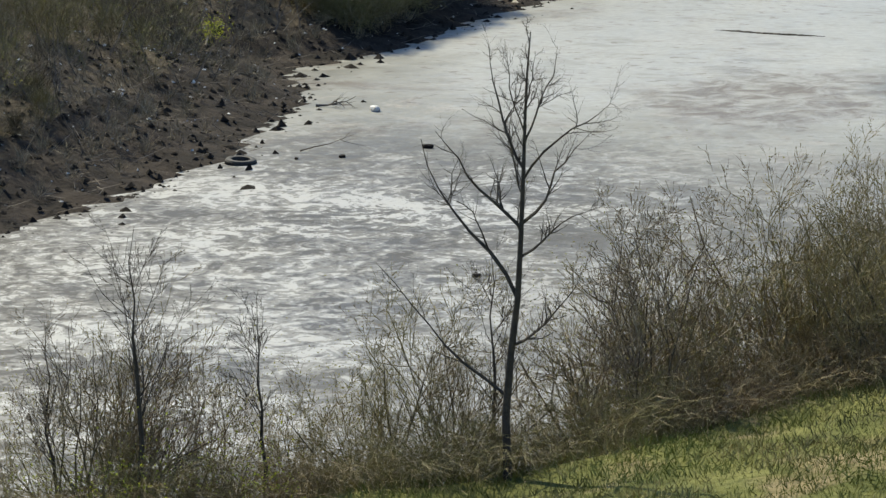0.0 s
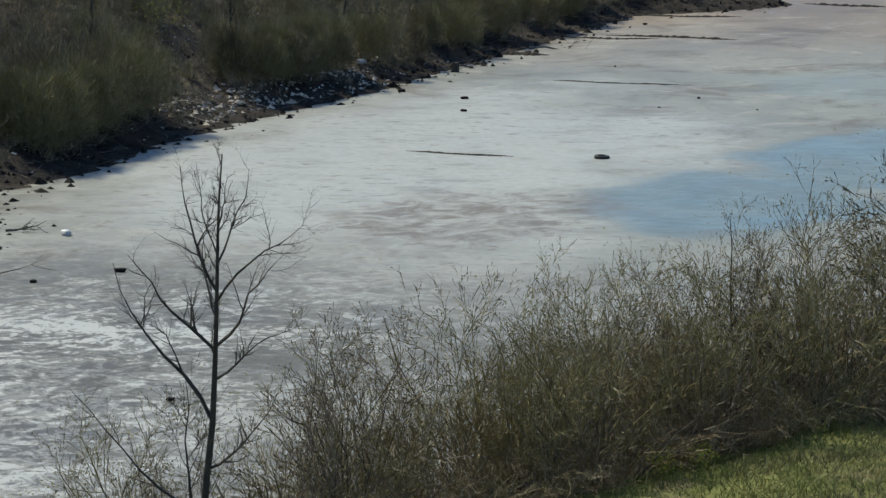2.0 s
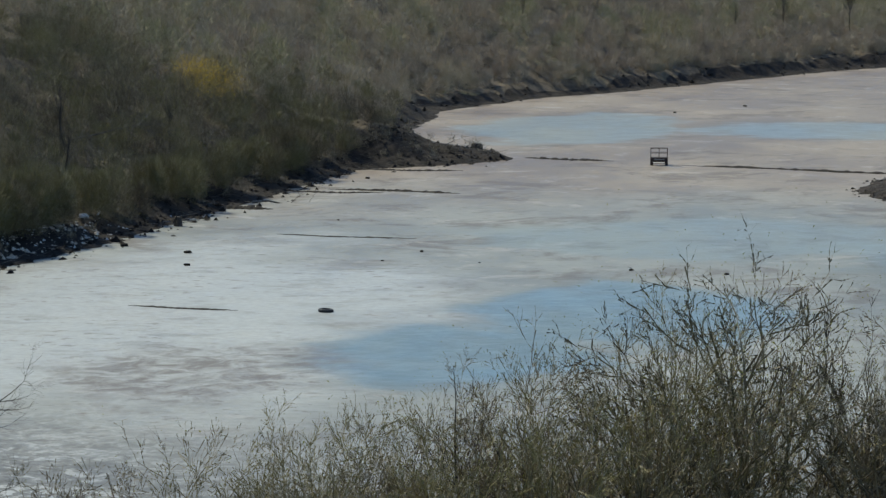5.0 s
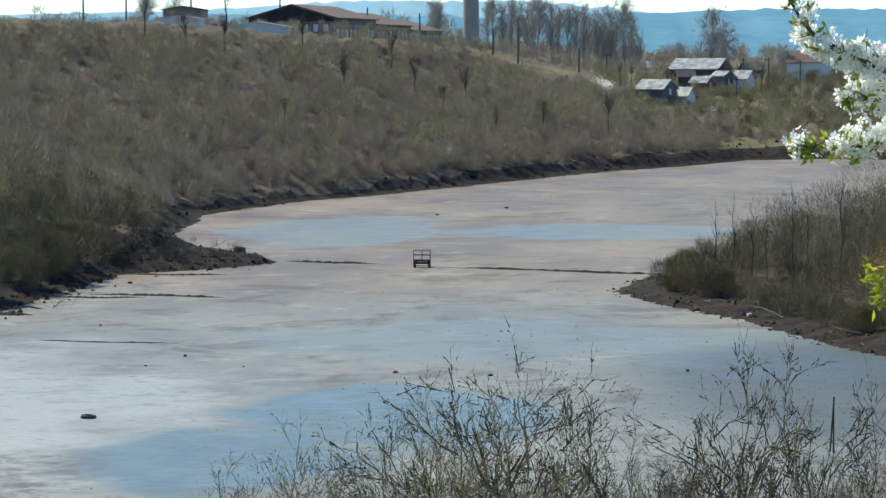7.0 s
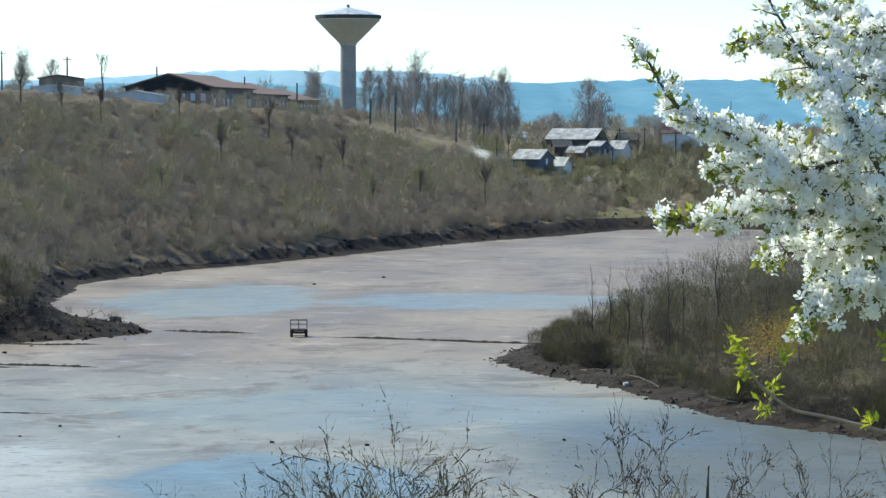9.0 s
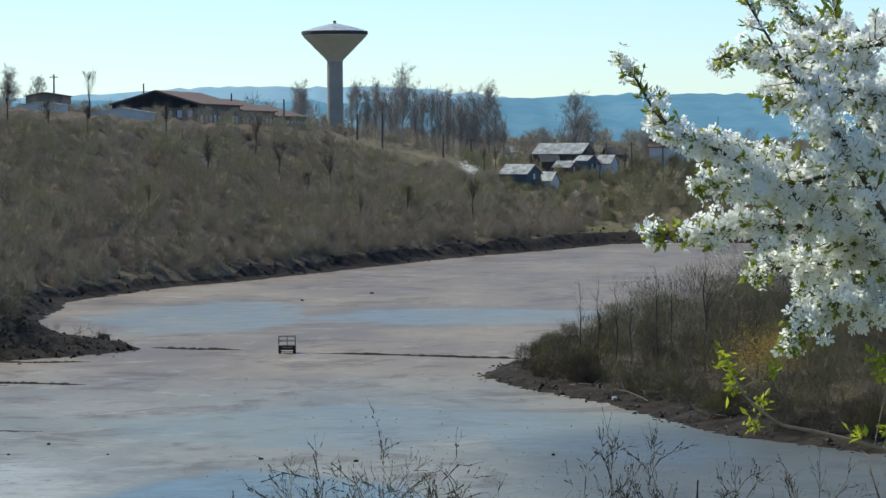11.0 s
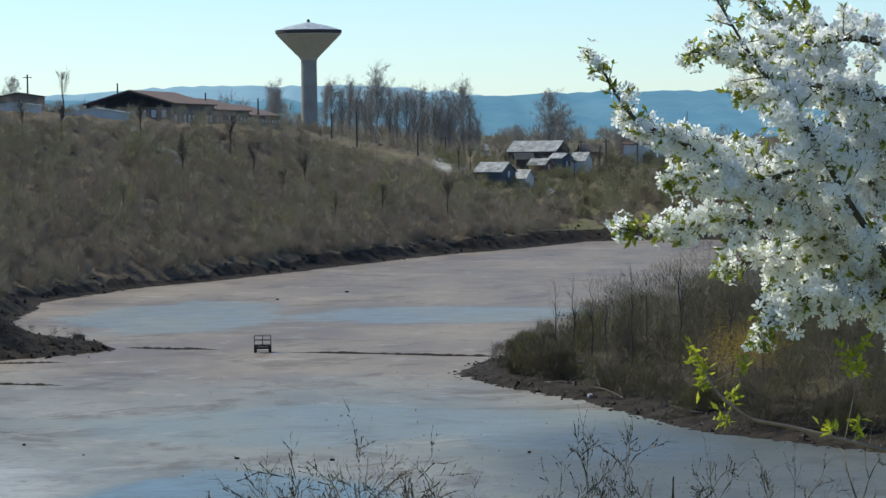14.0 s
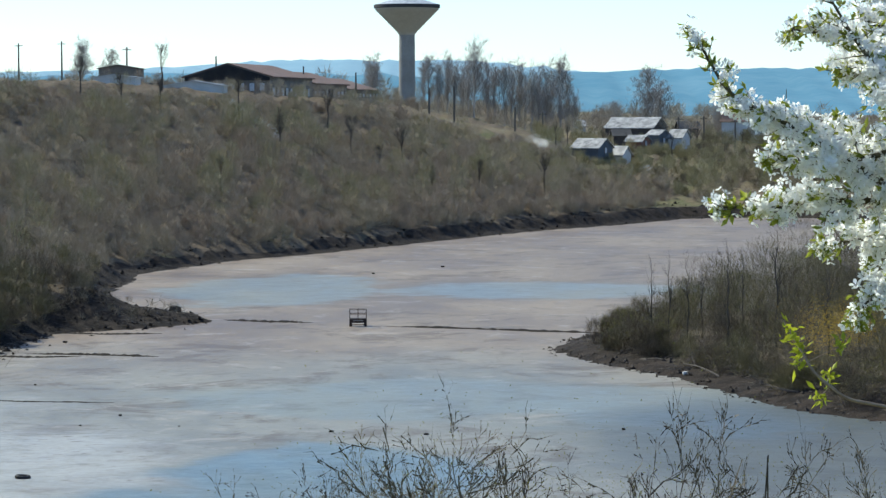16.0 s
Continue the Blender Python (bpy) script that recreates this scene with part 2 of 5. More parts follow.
M_RUBBER = plain("old_rubber", (0.018, 0.018, 0.018), (0.04, 0.038, 0.036), 6, 0.7)
M_RUST = plain("rusty_steel", (0.03, 0.022, 0.02), (0.075, 0.045, 0.03), 5, 0.75, 0.2)
M_CONC = plain("stained_concrete", (0.30, 0.28, 0.25), (0.40, 0.38, 0.34), 0.25, 0.9)
M_CUP = plain("cream_render", (0.52, 0.47, 0.38), (0.62, 0.57, 0.47), 0.2, 0.9)
M_ZINC = plain("zinc_sheet", (0.30, 0.31, 0.31), (0.82, 0.83, 0.81), 1.3, 0.4, 0.1)
M_TIN = plain("weathered_tin", (0.12, 0.12, 0.115), (0.60, 0.585, 0.55), 0.9, 0.5, 0.0)
M_TARROOF = plain("dark_felt", (0.05, 0.05, 0.055), (0.09, 0.085, 0.08), 0.6, 0.9)
M_REDROOF = plain("rust_red_roof", (0.14, 0.085, 0.066), (0.22, 0.14, 0.105), 0.5, 0.85)
M_SLATE = plain("slate_blue_boards", (0.085, 0.10, 0.12), (0.14, 0.16, 0.18), 0.7, 0.9)
M_HALL = plain("grey_wall", (0.15, 0.135, 0.115), (0.24, 0.21, 0.175), 0.4, 0.9)
M_SHED = plain("shed_boards", (0.07, 0.06, 0.055), (0.14, 0.12, 0.10), 0.7, 0.9)
M_BRICK = plain("red_wall", (0.22, 0.10, 0.07), (0.30, 0.15, 0.11), 0.8, 0.9)
M_WHITE = plain("white_wall", (0.62, 0.61, 0.58), (0.75, 0.74, 0.71), 0.6, 0.85)
M_TRASH = plain("pale_rubbish", (0.45, 0.44, 0.42), (0.75, 0.75, 0.74), 2, 0.6)
M_PANE = plain("dusty_pane", (0.55, 0.58, 0.60), (0.70, 0.73, 0.75), 0.5, 0.25)
M_POLE = plain("pole_concrete", (0.07, 0.065, 0.06), (0.13, 0.12, 0.11), 1, 0.9)
# distance haze on both ridges is painted in as a blue base colour
M_HILL_A = plain("hazed_hill_far", (0.27, 0.43, 0.53), (0.32, 0.48, 0.57), 0.004, 1.0, spec=0)
M_HILL_B = plain("hazed_hill_near", (0.12, 0.27, 0.37), (0.18, 0.33, 0.42), 0.006, 1.0, spec=0)


# ---------------------------------------------------------------- mesh helpers
def mesh_np(name, verts, faces, material, smooth=False):
    """A mesh from arrays: faces is (n, 3) or (n, 4)."""
    me = bpy.data.meshes.new(name)
    verts, faces = np.asarray(verts, np.float32), np.asarray(faces, np.int32)
    n, k = faces.shape
    me.vertices.add(len(verts))
    me.vertices.foreach_set("co", verts.ravel())
    me.loops.add(n * k)
    me.loops.foreach_set("vertex_index", faces.ravel())
    me.polygons.add(n)
    me.polygons.foreach_set("loop_start", np.arange(n, dtype=np.int32) * k)
    me.polygons.foreach_set("use_smooth", np.full(n, smooth))
    me.update(calc_edges=True)
    me.materials.append(material)
    return me


def empty(name, m, label, category, group="", kind=""):
    ob = new(name)
    ob.empty_display_size = 0.2
    ob.matrix_basis = m
    return tagged(ob, label, category, group, kind)


def child(name, me, parent, label="", kind=""):
    ob = new(name, me)
    ob.parent = parent
    return tagged(ob, label, kind=kind)


def part(name, bm, material, parent, label=""):
    me = bpy.data.meshes.new(name)
    bm.to_mesh(me)
    bm.free()
    me.materials.append(material)
    return child(name, me, parent, label)


def box(bm, x0, y0, z0, x1, y1, z1, m=None):
    c = Matrix.Translation(((x0 + x1) / 2, (y0 + y1) / 2, (z0 + z1) / 2)) @ Matrix.Diagonal((x1 - x0, y1 - y0, z1 - z0, 1))
    bmesh.ops.create_cube(bm, size=1, matrix=(m @ c) if m else c)
    return bm


def boxes(*dims, m=None, bevel=0.0):
    bm = bmesh.new()
    for d in dims:
        box(bm, *d, m=m)
    if bevel:
        bmesh.ops.bevel(bm, geom=bm.edges[:], offset=bevel, segments=1, affect="EDGES")
    return bm


def turned(profile, seg=32):
    """A solid of revolution round z from (radius, height) pairs."""
    bm = bmesh.new()
    rings = [[bm.verts.new((r * math.cos(2 * math.pi * i / seg), r * math.sin(2 * math.pi * i / seg), z)) for i in range(seg)] for r, z in profile]
    for a, b in zip(rings, rings[1:]):
        for i in range(seg):
            j = (i + 1) % seg
            bm.faces.new((a[i], a[j], b[j], b[i]))
    bm.faces.new(rings[0][::-1])
    bm.faces.new(rings[-1])
    return bm


def tubes(segs, sides=3):
    """Segments (x0 y0 z0 r0 x1 y1 z1 r1) as thin tapering prisms: vertices and quads."""
    s = np.asarray(segs, float).reshape(-1, 8)
    a, b, ra, rb = s[:, :3], s[:, 4:7], s[:, 3], s[:, 7]
    d = b - a
    d /= np.linalg.norm(d, axis=1, keepdims=True) + 1e-9
    h = np.where(np.abs(d[:, 2:]) < 0.9, [[0, 0, 1.0]], [[1.0, 0, 0]])
    u = np.cross(d, h)
    u /= np.linalg.norm(u, axis=1, keepdims=True)
    v = np.cross(d, u)
    ang = np.arange(sides) * 2 * np.pi / sides
    ring = u[:, None] * np.cos(ang)[None, :, None] + v[:, None] * np.sin(ang)[None, :, None]
    verts = np.concatenate([a[:, None] + ring * ra[:, None, None], b[:, None] + ring * rb[:, None, None]], 1).reshape(-1, 3)
    base = (np.arange(len(s)) * 2 * sides)[:, None, None]
    i = np.arange(sides)
    quad = np.stack([i, (i + 1) % sides, (i + 1) % sides + sides, i + sides], 1)[None]
    return verts, (base + quad).reshape(-1, 4)


def ribbons(segs, rng):
    """The finest twigs: one thin strip a segment."""
    s = np.asarray(segs, float)
    a, b, ra, rb_ = s[:, :3], s[:, 4:7], s[:, 3:4], s[:, 7:8]
    d = b - a
    u = np.cross(d, rng.normal(0, 1, (len(s), 3)))
    u /= np.linalg.norm(u, axis=1, keepdims=True) + 1e-9
    v = np.stack([a - u * ra, a + u * ra, b + u * rb_, b - u * rb_], 1).reshape(-1, 3)
    return v, np.arange(4 * len(s)).reshape(-1, 4)


def unit(v):
    return v / (np.linalg.norm(v) + 1e-9)


def grow(rng, segs, p, d, length, r, level, levels, kids, spread, lift, bend, tips=None, steps=4, shrink=0.62, start=0.25):
    """One limb with its side limbs, added to segs."""
    q, e = np.array(p, float), unit(np.array(d, float))
    for k in range(steps):
        e = unit(e + rng.normal(0, bend, 3) + np.array([0, 0, lift]))
        q2 = q + e * length / steps
        r2 = r * (1 - 0.88 * (k + 1) / steps)
        r1 = r * (1 - 0.88 * k / steps)
        segs.append((*q, r1, *q2, max(r2, 0.0011)))
        if level < levels and (k + 1) / steps > start:
            for _ in range(rng.poisson(kids / (steps * (1 - start)))):
                side = unit(np.cross(e, rng.normal(0, 1, 3)))
                f = rng.uniform(0, 1)
                nd = unit(e * (1 - spread) + side * spread)
                grow(rng, segs, q + (q2 - q) * f, nd, length * rng.uniform(0.7, 1.25) * shrink * (1 - 0.4 * k / steps), r1 * 0.6, level + 1, levels, kids, spread, lift, bend, tips, max(2, steps - 1), shrink, start)
        q = q2
    if tips is not None:
        tips.append((*q, *e))


def blades(points, size, rng, out=1.0, width=0.24):
    """Small pointed leaves round the points given (x y z and a direction): two triangles each, folded."""
    pts = np.asarray(points, float)
    n = len(pts)
    d = pts[:, 3:6] * out + rng.normal(0, 0.7, (n, 3))
    d /= np.linalg.norm(d, axis=1, keepdims=True) + 1e-9
    s = np.cross(d, rng.normal(0, 1, (n, 3)))
    s /= np.linalg.norm(s, axis=1, keepdims=True) + 1e-9
    up = np.cross(d, s)
    L = size * rng.uniform(0.6, 1.3, (n, 1))
    o = pts[:, :3]
    mid = o + d * L * 0.5
    v = np.stack([o, mid + s * L * width + up * L * 0.08, o + d * L, mid - s * L * width + up * L * 0.08], 1).reshape(-1, 3)
    b = (np.arange(n) * 4)[:, None]
    f = np.concatenate([b + [[0, 1, 2]], b + [[0, 2, 3]]], 1).reshape(-1, 3)
    return v, f


def spikes(points, size, rng, out=1.0, width=0.02):
    """Thin tapering shoots, one sliver each, from the points given (x y z and a direction)."""
    pts = np.asarray(points, float)
    n = len(pts)
    d = pts[:, 3:6] * out + rng.normal(0, 0.6, (n, 3))
    d /= np.linalg.norm(d, axis=1, keepdims=True) + 1e-9
    s = np.cross(d, rng.normal(0, 1, (n, 3)))
    s /= np.linalg.norm(s, axis=1, keepdims=True) + 1e-9
    L = size * rng.uniform(0.5, 1.4, (n, 1))
    o = pts[:, :3]
    v = np.stack([o + s * L * width, o + d * L, o - s * L * width], 1).reshape(-1, 3)
    return v, np.arange(3 * n).reshape(-1, 3)


def sprays(places, per, length, width, rng, out=1.1):
    """Fans of fine shoots that fill shrubs standing at the places (x, y, z, size): vertices and triangles."""
    P = np.repeat(np.asarray(places, float), per, axis=0)
    n = len(P)
    a, f, h = rng.uniform(0, 2 * np.pi, n), np.sqrt(rng.uniform(0, 1, n)), rng.uniform(0, 1, n) ** 0.8
    s = P[:, 3]
    reach = 0.42 * f * np.sqrt(np.clip(1.15 - h * h, 0.05, 1))
    o = np.stack([P[:, 0] + np.cos(a) * reach * s, P[:, 1] + np.sin(a) * reach * s, P[:, 2] + 0.92 * h * s], 1)
    d = np.stack([np.cos(a) * f * 0.7, np.sin(a) * f * 0.7, 0.35 + h], 1)
    return spikes(np.concatenate([o, d], 1), length, rng, out, width)


def scatter(templates, places, rng):
    """Copies of segment sets joined into one: places are (x, y, z, size)."""
    got = []
    for x, y, z, s in places:
        t = templates[rng.integers(len(templates))]
        a = rng.uniform(0, 2 * np.pi)
        c, w = np.cos(a), np.sin(a)
        m = np.array([[c, -w, 0], [w, c, 0], [0, 0, 1]]) * s
        o = t.copy()
        o[:, 0:3] = t[:, 0:3] @ m.T + (x, y, z)
        o[:, 4:7] = t[:, 4:7] @ m.T + (x, y, z)
        got.append(o)
    return np.concatenate(got)


# ---------------------------------------------------------------- the lie of the land
SHORE = np.array([(-42, 40), (-20, 40), (0, 40), (18, 45), (32, 80), (36, 110), (28, 130), (21.9, 137.8), (15.4, 146.8), (10.5, 163.6), (5.5, 175), (3.4, 182.5),
                  (5, 191), (8, 198), (15, 206), (24, 216), (34, 240), (45, 280), (56, 330), (60, 375), (52, 392), (38.5, 400), (26, 396), (15.4, 375), (4.2, 358),
                  (-10, 326), (-21, 301), (-27, 292), (-35, 266), (-34, 245), (-33, 231), (-35, 223), (-33.5, 215.5), (-28, 212.5), (-24, 210.5), (-22.1, 206.5), (-26, 201), (-31.5, 197),
                  (-33.8, 175), (-36, 158), (-37.4, 144), (-40.2, 131), (-41.5, 121), (-41.5, 111), (-43.5, 104), (-39.5, 96), (-39, 91), (-37.5, 84), (-38, 76), (-39, 71), (-46, 58), (-50, 46)])


def shore_distance(x, y):
    """Metres from the water's edge, positive on land."""
    p = np.stack([x, y], -1)
    best, inside = np.full(x.shape, 1e9), np.zeros(x.shape, bool)
    for a, b in zip(SHORE, np.roll(SHORE, -1, 0)):
        ab = b - a
        f = np.clip(((p - a) @ ab) / (ab @ ab), 0, 1)
        best = np.minimum(best, np.hypot(*(np.moveaxis(p - a - f[..., None] * ab, -1, 0))))
        cross = ((a[1] > y) != (b[1] > y)) & (x < (b[0] - a[0]) * (y - a[1]) / (b[1] - a[1] + 1e-12) + a[0])
        inside ^= cross
    return np.where(inside, -best, best)


def waves(x, y, s, seed):
    """Smooth uneven relief of about one unit, with features about s metres wide."""
    r = np.random.default_rng(seed)
    out = 0
    for k in range(7):
        a, ph, m = r.uniform(0, 6.28), r.uniform(0, 6.28), r.uniform(0.6, 1.9)
        out = out + np.sin((x * np.cos(a) + y * np.sin(a)) * 6.28 / s * m + ph + 1.3 * np.sin((y * np.cos(a) - x * np.sin(a)) * 3.1 / s + ph)) / 4
    return out


def ease(a, b, v):
    f = np.clip((v - a) / (b - a), 0, 1)
    return f * f * (3 - 2 * f)


def edge_line(x):
    return np.interp(x, [-30, -16, -8.7, -4, 0, 8, 40], [17, 22.5, 27, 31.5, 35, 37.5, 42])


def land(x, y):
    x, y = np.asarray(x, float), np.asarray(y, float)
    d = shore_distance(x, y)
    crest = np.interp(x, [-400, -200, -55, -24, -2, 8, 12, 16, 30, 80, 300], [20, 20, 19, 16.6, 12.5, 10.2, 7.6, 6.5, 5.9, 6, 7])
    mudflat = 0.35 * np.clip(d / 2, 0, 1) ** 0.7 + np.interp(y, [220, 300], [0.6, 1.1]) * ease(1.2, 3.4, d + 0.9 * waves(x, y, 7, 8))
    left = mudflat + (crest - np.interp(y, [220, 300], [1.0, 1.5])) * np.clip((d - 4) / 46, 0, 1) ** 0.92 + np.clip(d / 12, 0, 1) * (0.5 * waves(x, y, 9, 3) + 0.25 * waves(x, y, 3.5, 4))
    right = 1.2 * np.clip(d / 7, 0, 1) ** 0.7 + np.clip((d - 5) * 0.07, 0, 5) + np.clip(d / 10, 0, 1) * 0.4 * waves(x, y, 8, 5)
    left = left + np.clip((x - 8) / 6, 0, 1) * np.clip((y - 455) * 0.055, 0, 4)
    xc = np.interp(y, [60, 180, 390, 450, 700], [0, 0, 50, 70, 110])
    w = ease(-8, 8, x - xc)
    z = left * (1 - w) + right * w
    z = z + np.clip(1 - np.abs(d) / 3, 0, 1) * 0.16 * waves(x, y, 2.2, 6)
    z = np.where(d < 0, np.maximum(-1.2, 0.16 * d) + np.clip(1 + d / 2.5, 0, 1) * 0.14 * waves(x, y, 2.2, 6), z)
    # the low mud point that runs out from the far bank
    z = z + 0.2 * np.exp(-((x + 29) / 4) ** 2 - ((y - 206) / 4.5) ** 2) + 0.5 * np.exp(-((x + 23.4) / 1.6) ** 2 - ((y - 208.5) / 2) ** 2)
    z = z + 0.9 * np.exp(-((x + 31.8) / 2.2) ** 2 - ((y - 203) / 2.6) ** 2) + 0.8 * np.exp(-((x + 36.2) / 1.8) ** 2 - ((y - 256) / 4) ** 2)
    g = y - edge_line(x)
    bench = np.interp(x, [-16, -8.8, -6, -3, 0], [7.3, 7.7, 8.1, 8.5, 8.5])
    near = np.where(g < 0, np.maximum(bench + 0.03 * np.minimum(-g, 6), 14.4 - 0.5 * (np.hypot(x, y) - 2)), bench - 0.45 * g)
    near = np.maximum(np.minimum(near, 14.4), -1.2) + 0.08 * waves(x, y, 4, 7)
    n = 1 - ease(52, 60, y)
    return z * (1 - n) + near * n


def land_at(x, y):
    return float(land(np.array([x]), np.array([y]))[0])


def spaced(parts):
    """Grid lines: (start, stop, step) runs one after another."""
    return np.unique(np.concatenate([np.arange(a, b, s) for a, b, s in parts]))


gx = spaced([(-4200, -400, 380), (-400, -110, 14), (-110, -72, 2), (-72, 44, 0.8), (44, 90, 2), (90, 400, 15), (400, 4300, 380)])
gy = spaced([(-600, -30, 60), (-30, 20, 2), (20, 62, 1.0), (62, 240, 0.8), (240, 430, 1.6), (430, 560, 5), (560, 900, 25), (900, 4600, 280)])
GX, GY = np.meshgrid(gx, gy)
GZ = land(GX, GY)
nx, ny = len(gx), len(gy)
idx = np.arange(nx * ny).reshape(ny, nx)
quads = np.stack([idx[:-1, :-1], idx[:-1, 1:], idx[1:, 1:], idx[1:, :-1]], -1).reshape(-1, 4)
gd = shore_distance(GX, GY)
ground = new("ground", mesh_np("ground", np.stack([GX, GY, GZ], -1).reshape(-1, 3), quads, M_GROUND, True))
mud_reach = (1 + 0.28 * waves(GX, GY, 19, 44)) * np.where(GX > np.interp(GY, [60, 180, 390, 450], [0, 0, 50, 70]), 5.0, np.interp(GY, [60, 100, 150, 220, 300, 400], [5.5, 4.5, 3.2, 3.0, 2.0, 4.4]))
attr = ground.data.attributes.new("wet_mud", "FLOAT", "POINT")
attr.data.foreach_set("value", (np.where(GY < 60, 0, np.exp(-((GX + 26) / 6) ** 4 - ((GY - 206) / 4.5) ** 4) + 1 - ease(0.5, 1.5, gd / mud_reach))).ravel().astype(np.float32))
tagged(ground, "brown earth bank with black mud at the waterline", "ground", kind="structure")

px, py = np.meshgrid(np.arange(-80, 91, 5.0), np.arange(30, 421, 5.0))
pidx = np.arange(px.size).reshape(px.shape)
pq = np.stack([pidx[:-1, :-1], pidx[:-1, 1:], pidx[1:, 1:], pidx[1:, :-1]], -1).reshape(-1, 4)
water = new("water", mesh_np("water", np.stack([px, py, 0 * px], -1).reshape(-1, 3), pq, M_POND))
tagged(water, "drying pond covered with pale grey scum and smooth wet patches", "pond", kind="structure")


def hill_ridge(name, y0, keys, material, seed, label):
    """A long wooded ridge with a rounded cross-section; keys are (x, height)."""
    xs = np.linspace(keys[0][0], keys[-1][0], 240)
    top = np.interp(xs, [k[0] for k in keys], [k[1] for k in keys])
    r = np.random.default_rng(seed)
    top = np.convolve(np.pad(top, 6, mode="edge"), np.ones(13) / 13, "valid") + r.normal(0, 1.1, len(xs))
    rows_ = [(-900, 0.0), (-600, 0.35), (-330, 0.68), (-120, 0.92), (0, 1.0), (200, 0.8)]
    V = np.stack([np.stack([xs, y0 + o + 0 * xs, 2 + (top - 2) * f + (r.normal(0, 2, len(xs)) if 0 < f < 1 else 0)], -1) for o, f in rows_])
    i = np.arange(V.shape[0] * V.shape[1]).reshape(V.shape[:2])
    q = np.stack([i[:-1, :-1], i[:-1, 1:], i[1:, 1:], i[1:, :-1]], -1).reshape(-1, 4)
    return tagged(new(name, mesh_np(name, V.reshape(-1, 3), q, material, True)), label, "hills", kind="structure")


hill_ridge("backdrop_hills_far", 4300, [(-1800, 60), (-700, 70), (-420, 80), (-300, 95), (-200, 78), (-120, 92), (0, 82), (200, 60), (1800, 60)], M_HILL_A, 1, "wooded hills on the horizon, painted pale blue for haze")
hill_ridge("backdrop_hills_near", 3500, [(-1800, 40), (-800, 50), (-500, 56), (-350, 60), (-150, 52), (0, 56), (90, 60), (200, 59), (300, 65), (420, 60), (700, 68), (1800, 60)], M_HILL_B, 2, "wooded ridge behind the village, painted blue-green for haze")


# ---------------------------------------------------------------- things on the pond
def platform_raft(x, y):
    t = empty("metal_platform", pose(x, y, -0.12, 0, 0, 4), "dark rusty metal platform with a railing standing in the pond", "platform")
    w, dp, deck = 0.62, 0.5, 0.62
    part("deck", boxes((-w, -dp, deck, w, dp, deck + 0.07), bevel=0.01), M_RUST, t)
    part("apron", boxes((-w + 0.03, -dp - 0.02, deck - 0.24, w - 0.03, -dp + 0.02, deck - 0.004), bevel=0.008), M_RUST, t)
    part("bright_strip", boxes((-0.36, -dp - 0.045, deck - 0.10, 0.36, -dp - 0.022, deck - 0.03)), M_CONC, t, "pale strip on the front edge")
    for sx in (-1, 1):
        for sy in (-1, 1):
            c = sx * (w - 0.09)
            part("leg", boxes((c - 0.10, sy * dp * 0.8 - 0.07, -0.3, c + 0.10, sy * dp * 0.8 + 0.07, deck), bevel=0.012), M_RUST, t)
    part("cross_tie", boxes((-w + 0.1, -0.03, 0.2, w - 0.1, 0.03, 0.24)), M_RUST, t)
    for sx in (-1, 0, 1):
        for sy in (-1, 1):
            part("rail_post", boxes((sx * (w - 0.02) - 0.02, sy * (dp - 0.02) - 0.02, deck + 0.07, sx * (w - 0.02) + 0.02, sy * (dp - 0.02) + 0.02, deck + 0.74)), M_RUST, t)
    for z in (0.38, 0.70):
        for sy in (-1, 1):
            part("rail", boxes((-w, sy * (dp - 0.02) - 0.018, deck + z, w, sy * (dp - 0.02) + 0.018, deck + z + 0.036)), M_RUST, t)
        for sx in (-1, 1):
            part("rail", boxes((sx * (w - 0.02) - 0.018, -dp, deck + z + 0.002, sx * (w - 0.02) + 0.018, dp, deck + z + 0.034)), M_RUST, t)
    return t


platform_raft(-10.5, 203.2)


def tyre(x, y, z, size, lean, label):
    t = empty("tyre", pose(x, y, z, lean, 3, 20), label, "tyre", "tyres in the pond")
    R, w = size / 2, size * 0.13
    outer = [(R * 0.60, -w * 0.9), (R * 0.72, -w), (R * 0.93, -w * 0.92), (R, -w * 0.55), (R, w * 0.55), (R * 0.93, w * 0.92), (R * 0.72, w), (R * 0.60, w * 0.9), (R * 0.57, 0)]
    bm, seg = bmesh.new(), 40
    rings = [[bm.verts.new((r * math.cos(6.28318 * i / seg), r * math.sin(6.28318 * i / seg), h)) for r, h in outer] for i in range(seg)]
    for i in range(seg):
        a, b = rings[i], rings[(i + 1) % seg]
        for k in range(len(outer)):
            j = (k + 1) % len(outer)
            bm.faces.new((a[k], b[k], b[j], a[j]))
    part("casing", bm, M_RUBBER, t)
    lug = bmesh.new()
    for i in range(seg):
        box(lug, R - 0.01, -0.022, -w * 0.5, R + 0.012, 0.022, w * 0.5, m=pose(0, 0, 0, 0, 0, i * 360 / seg))
    part("tread", lug, M_RUBBER, t)
    return t


tyre(-36.7, 83.7, 0.03, 1.04, 3, "large worn black tyre lying in the shallows by the mud")
tyre(-20.7, 119.7, 0.05, 0.66, 2, "small black tyre lying half sunk in the pond")


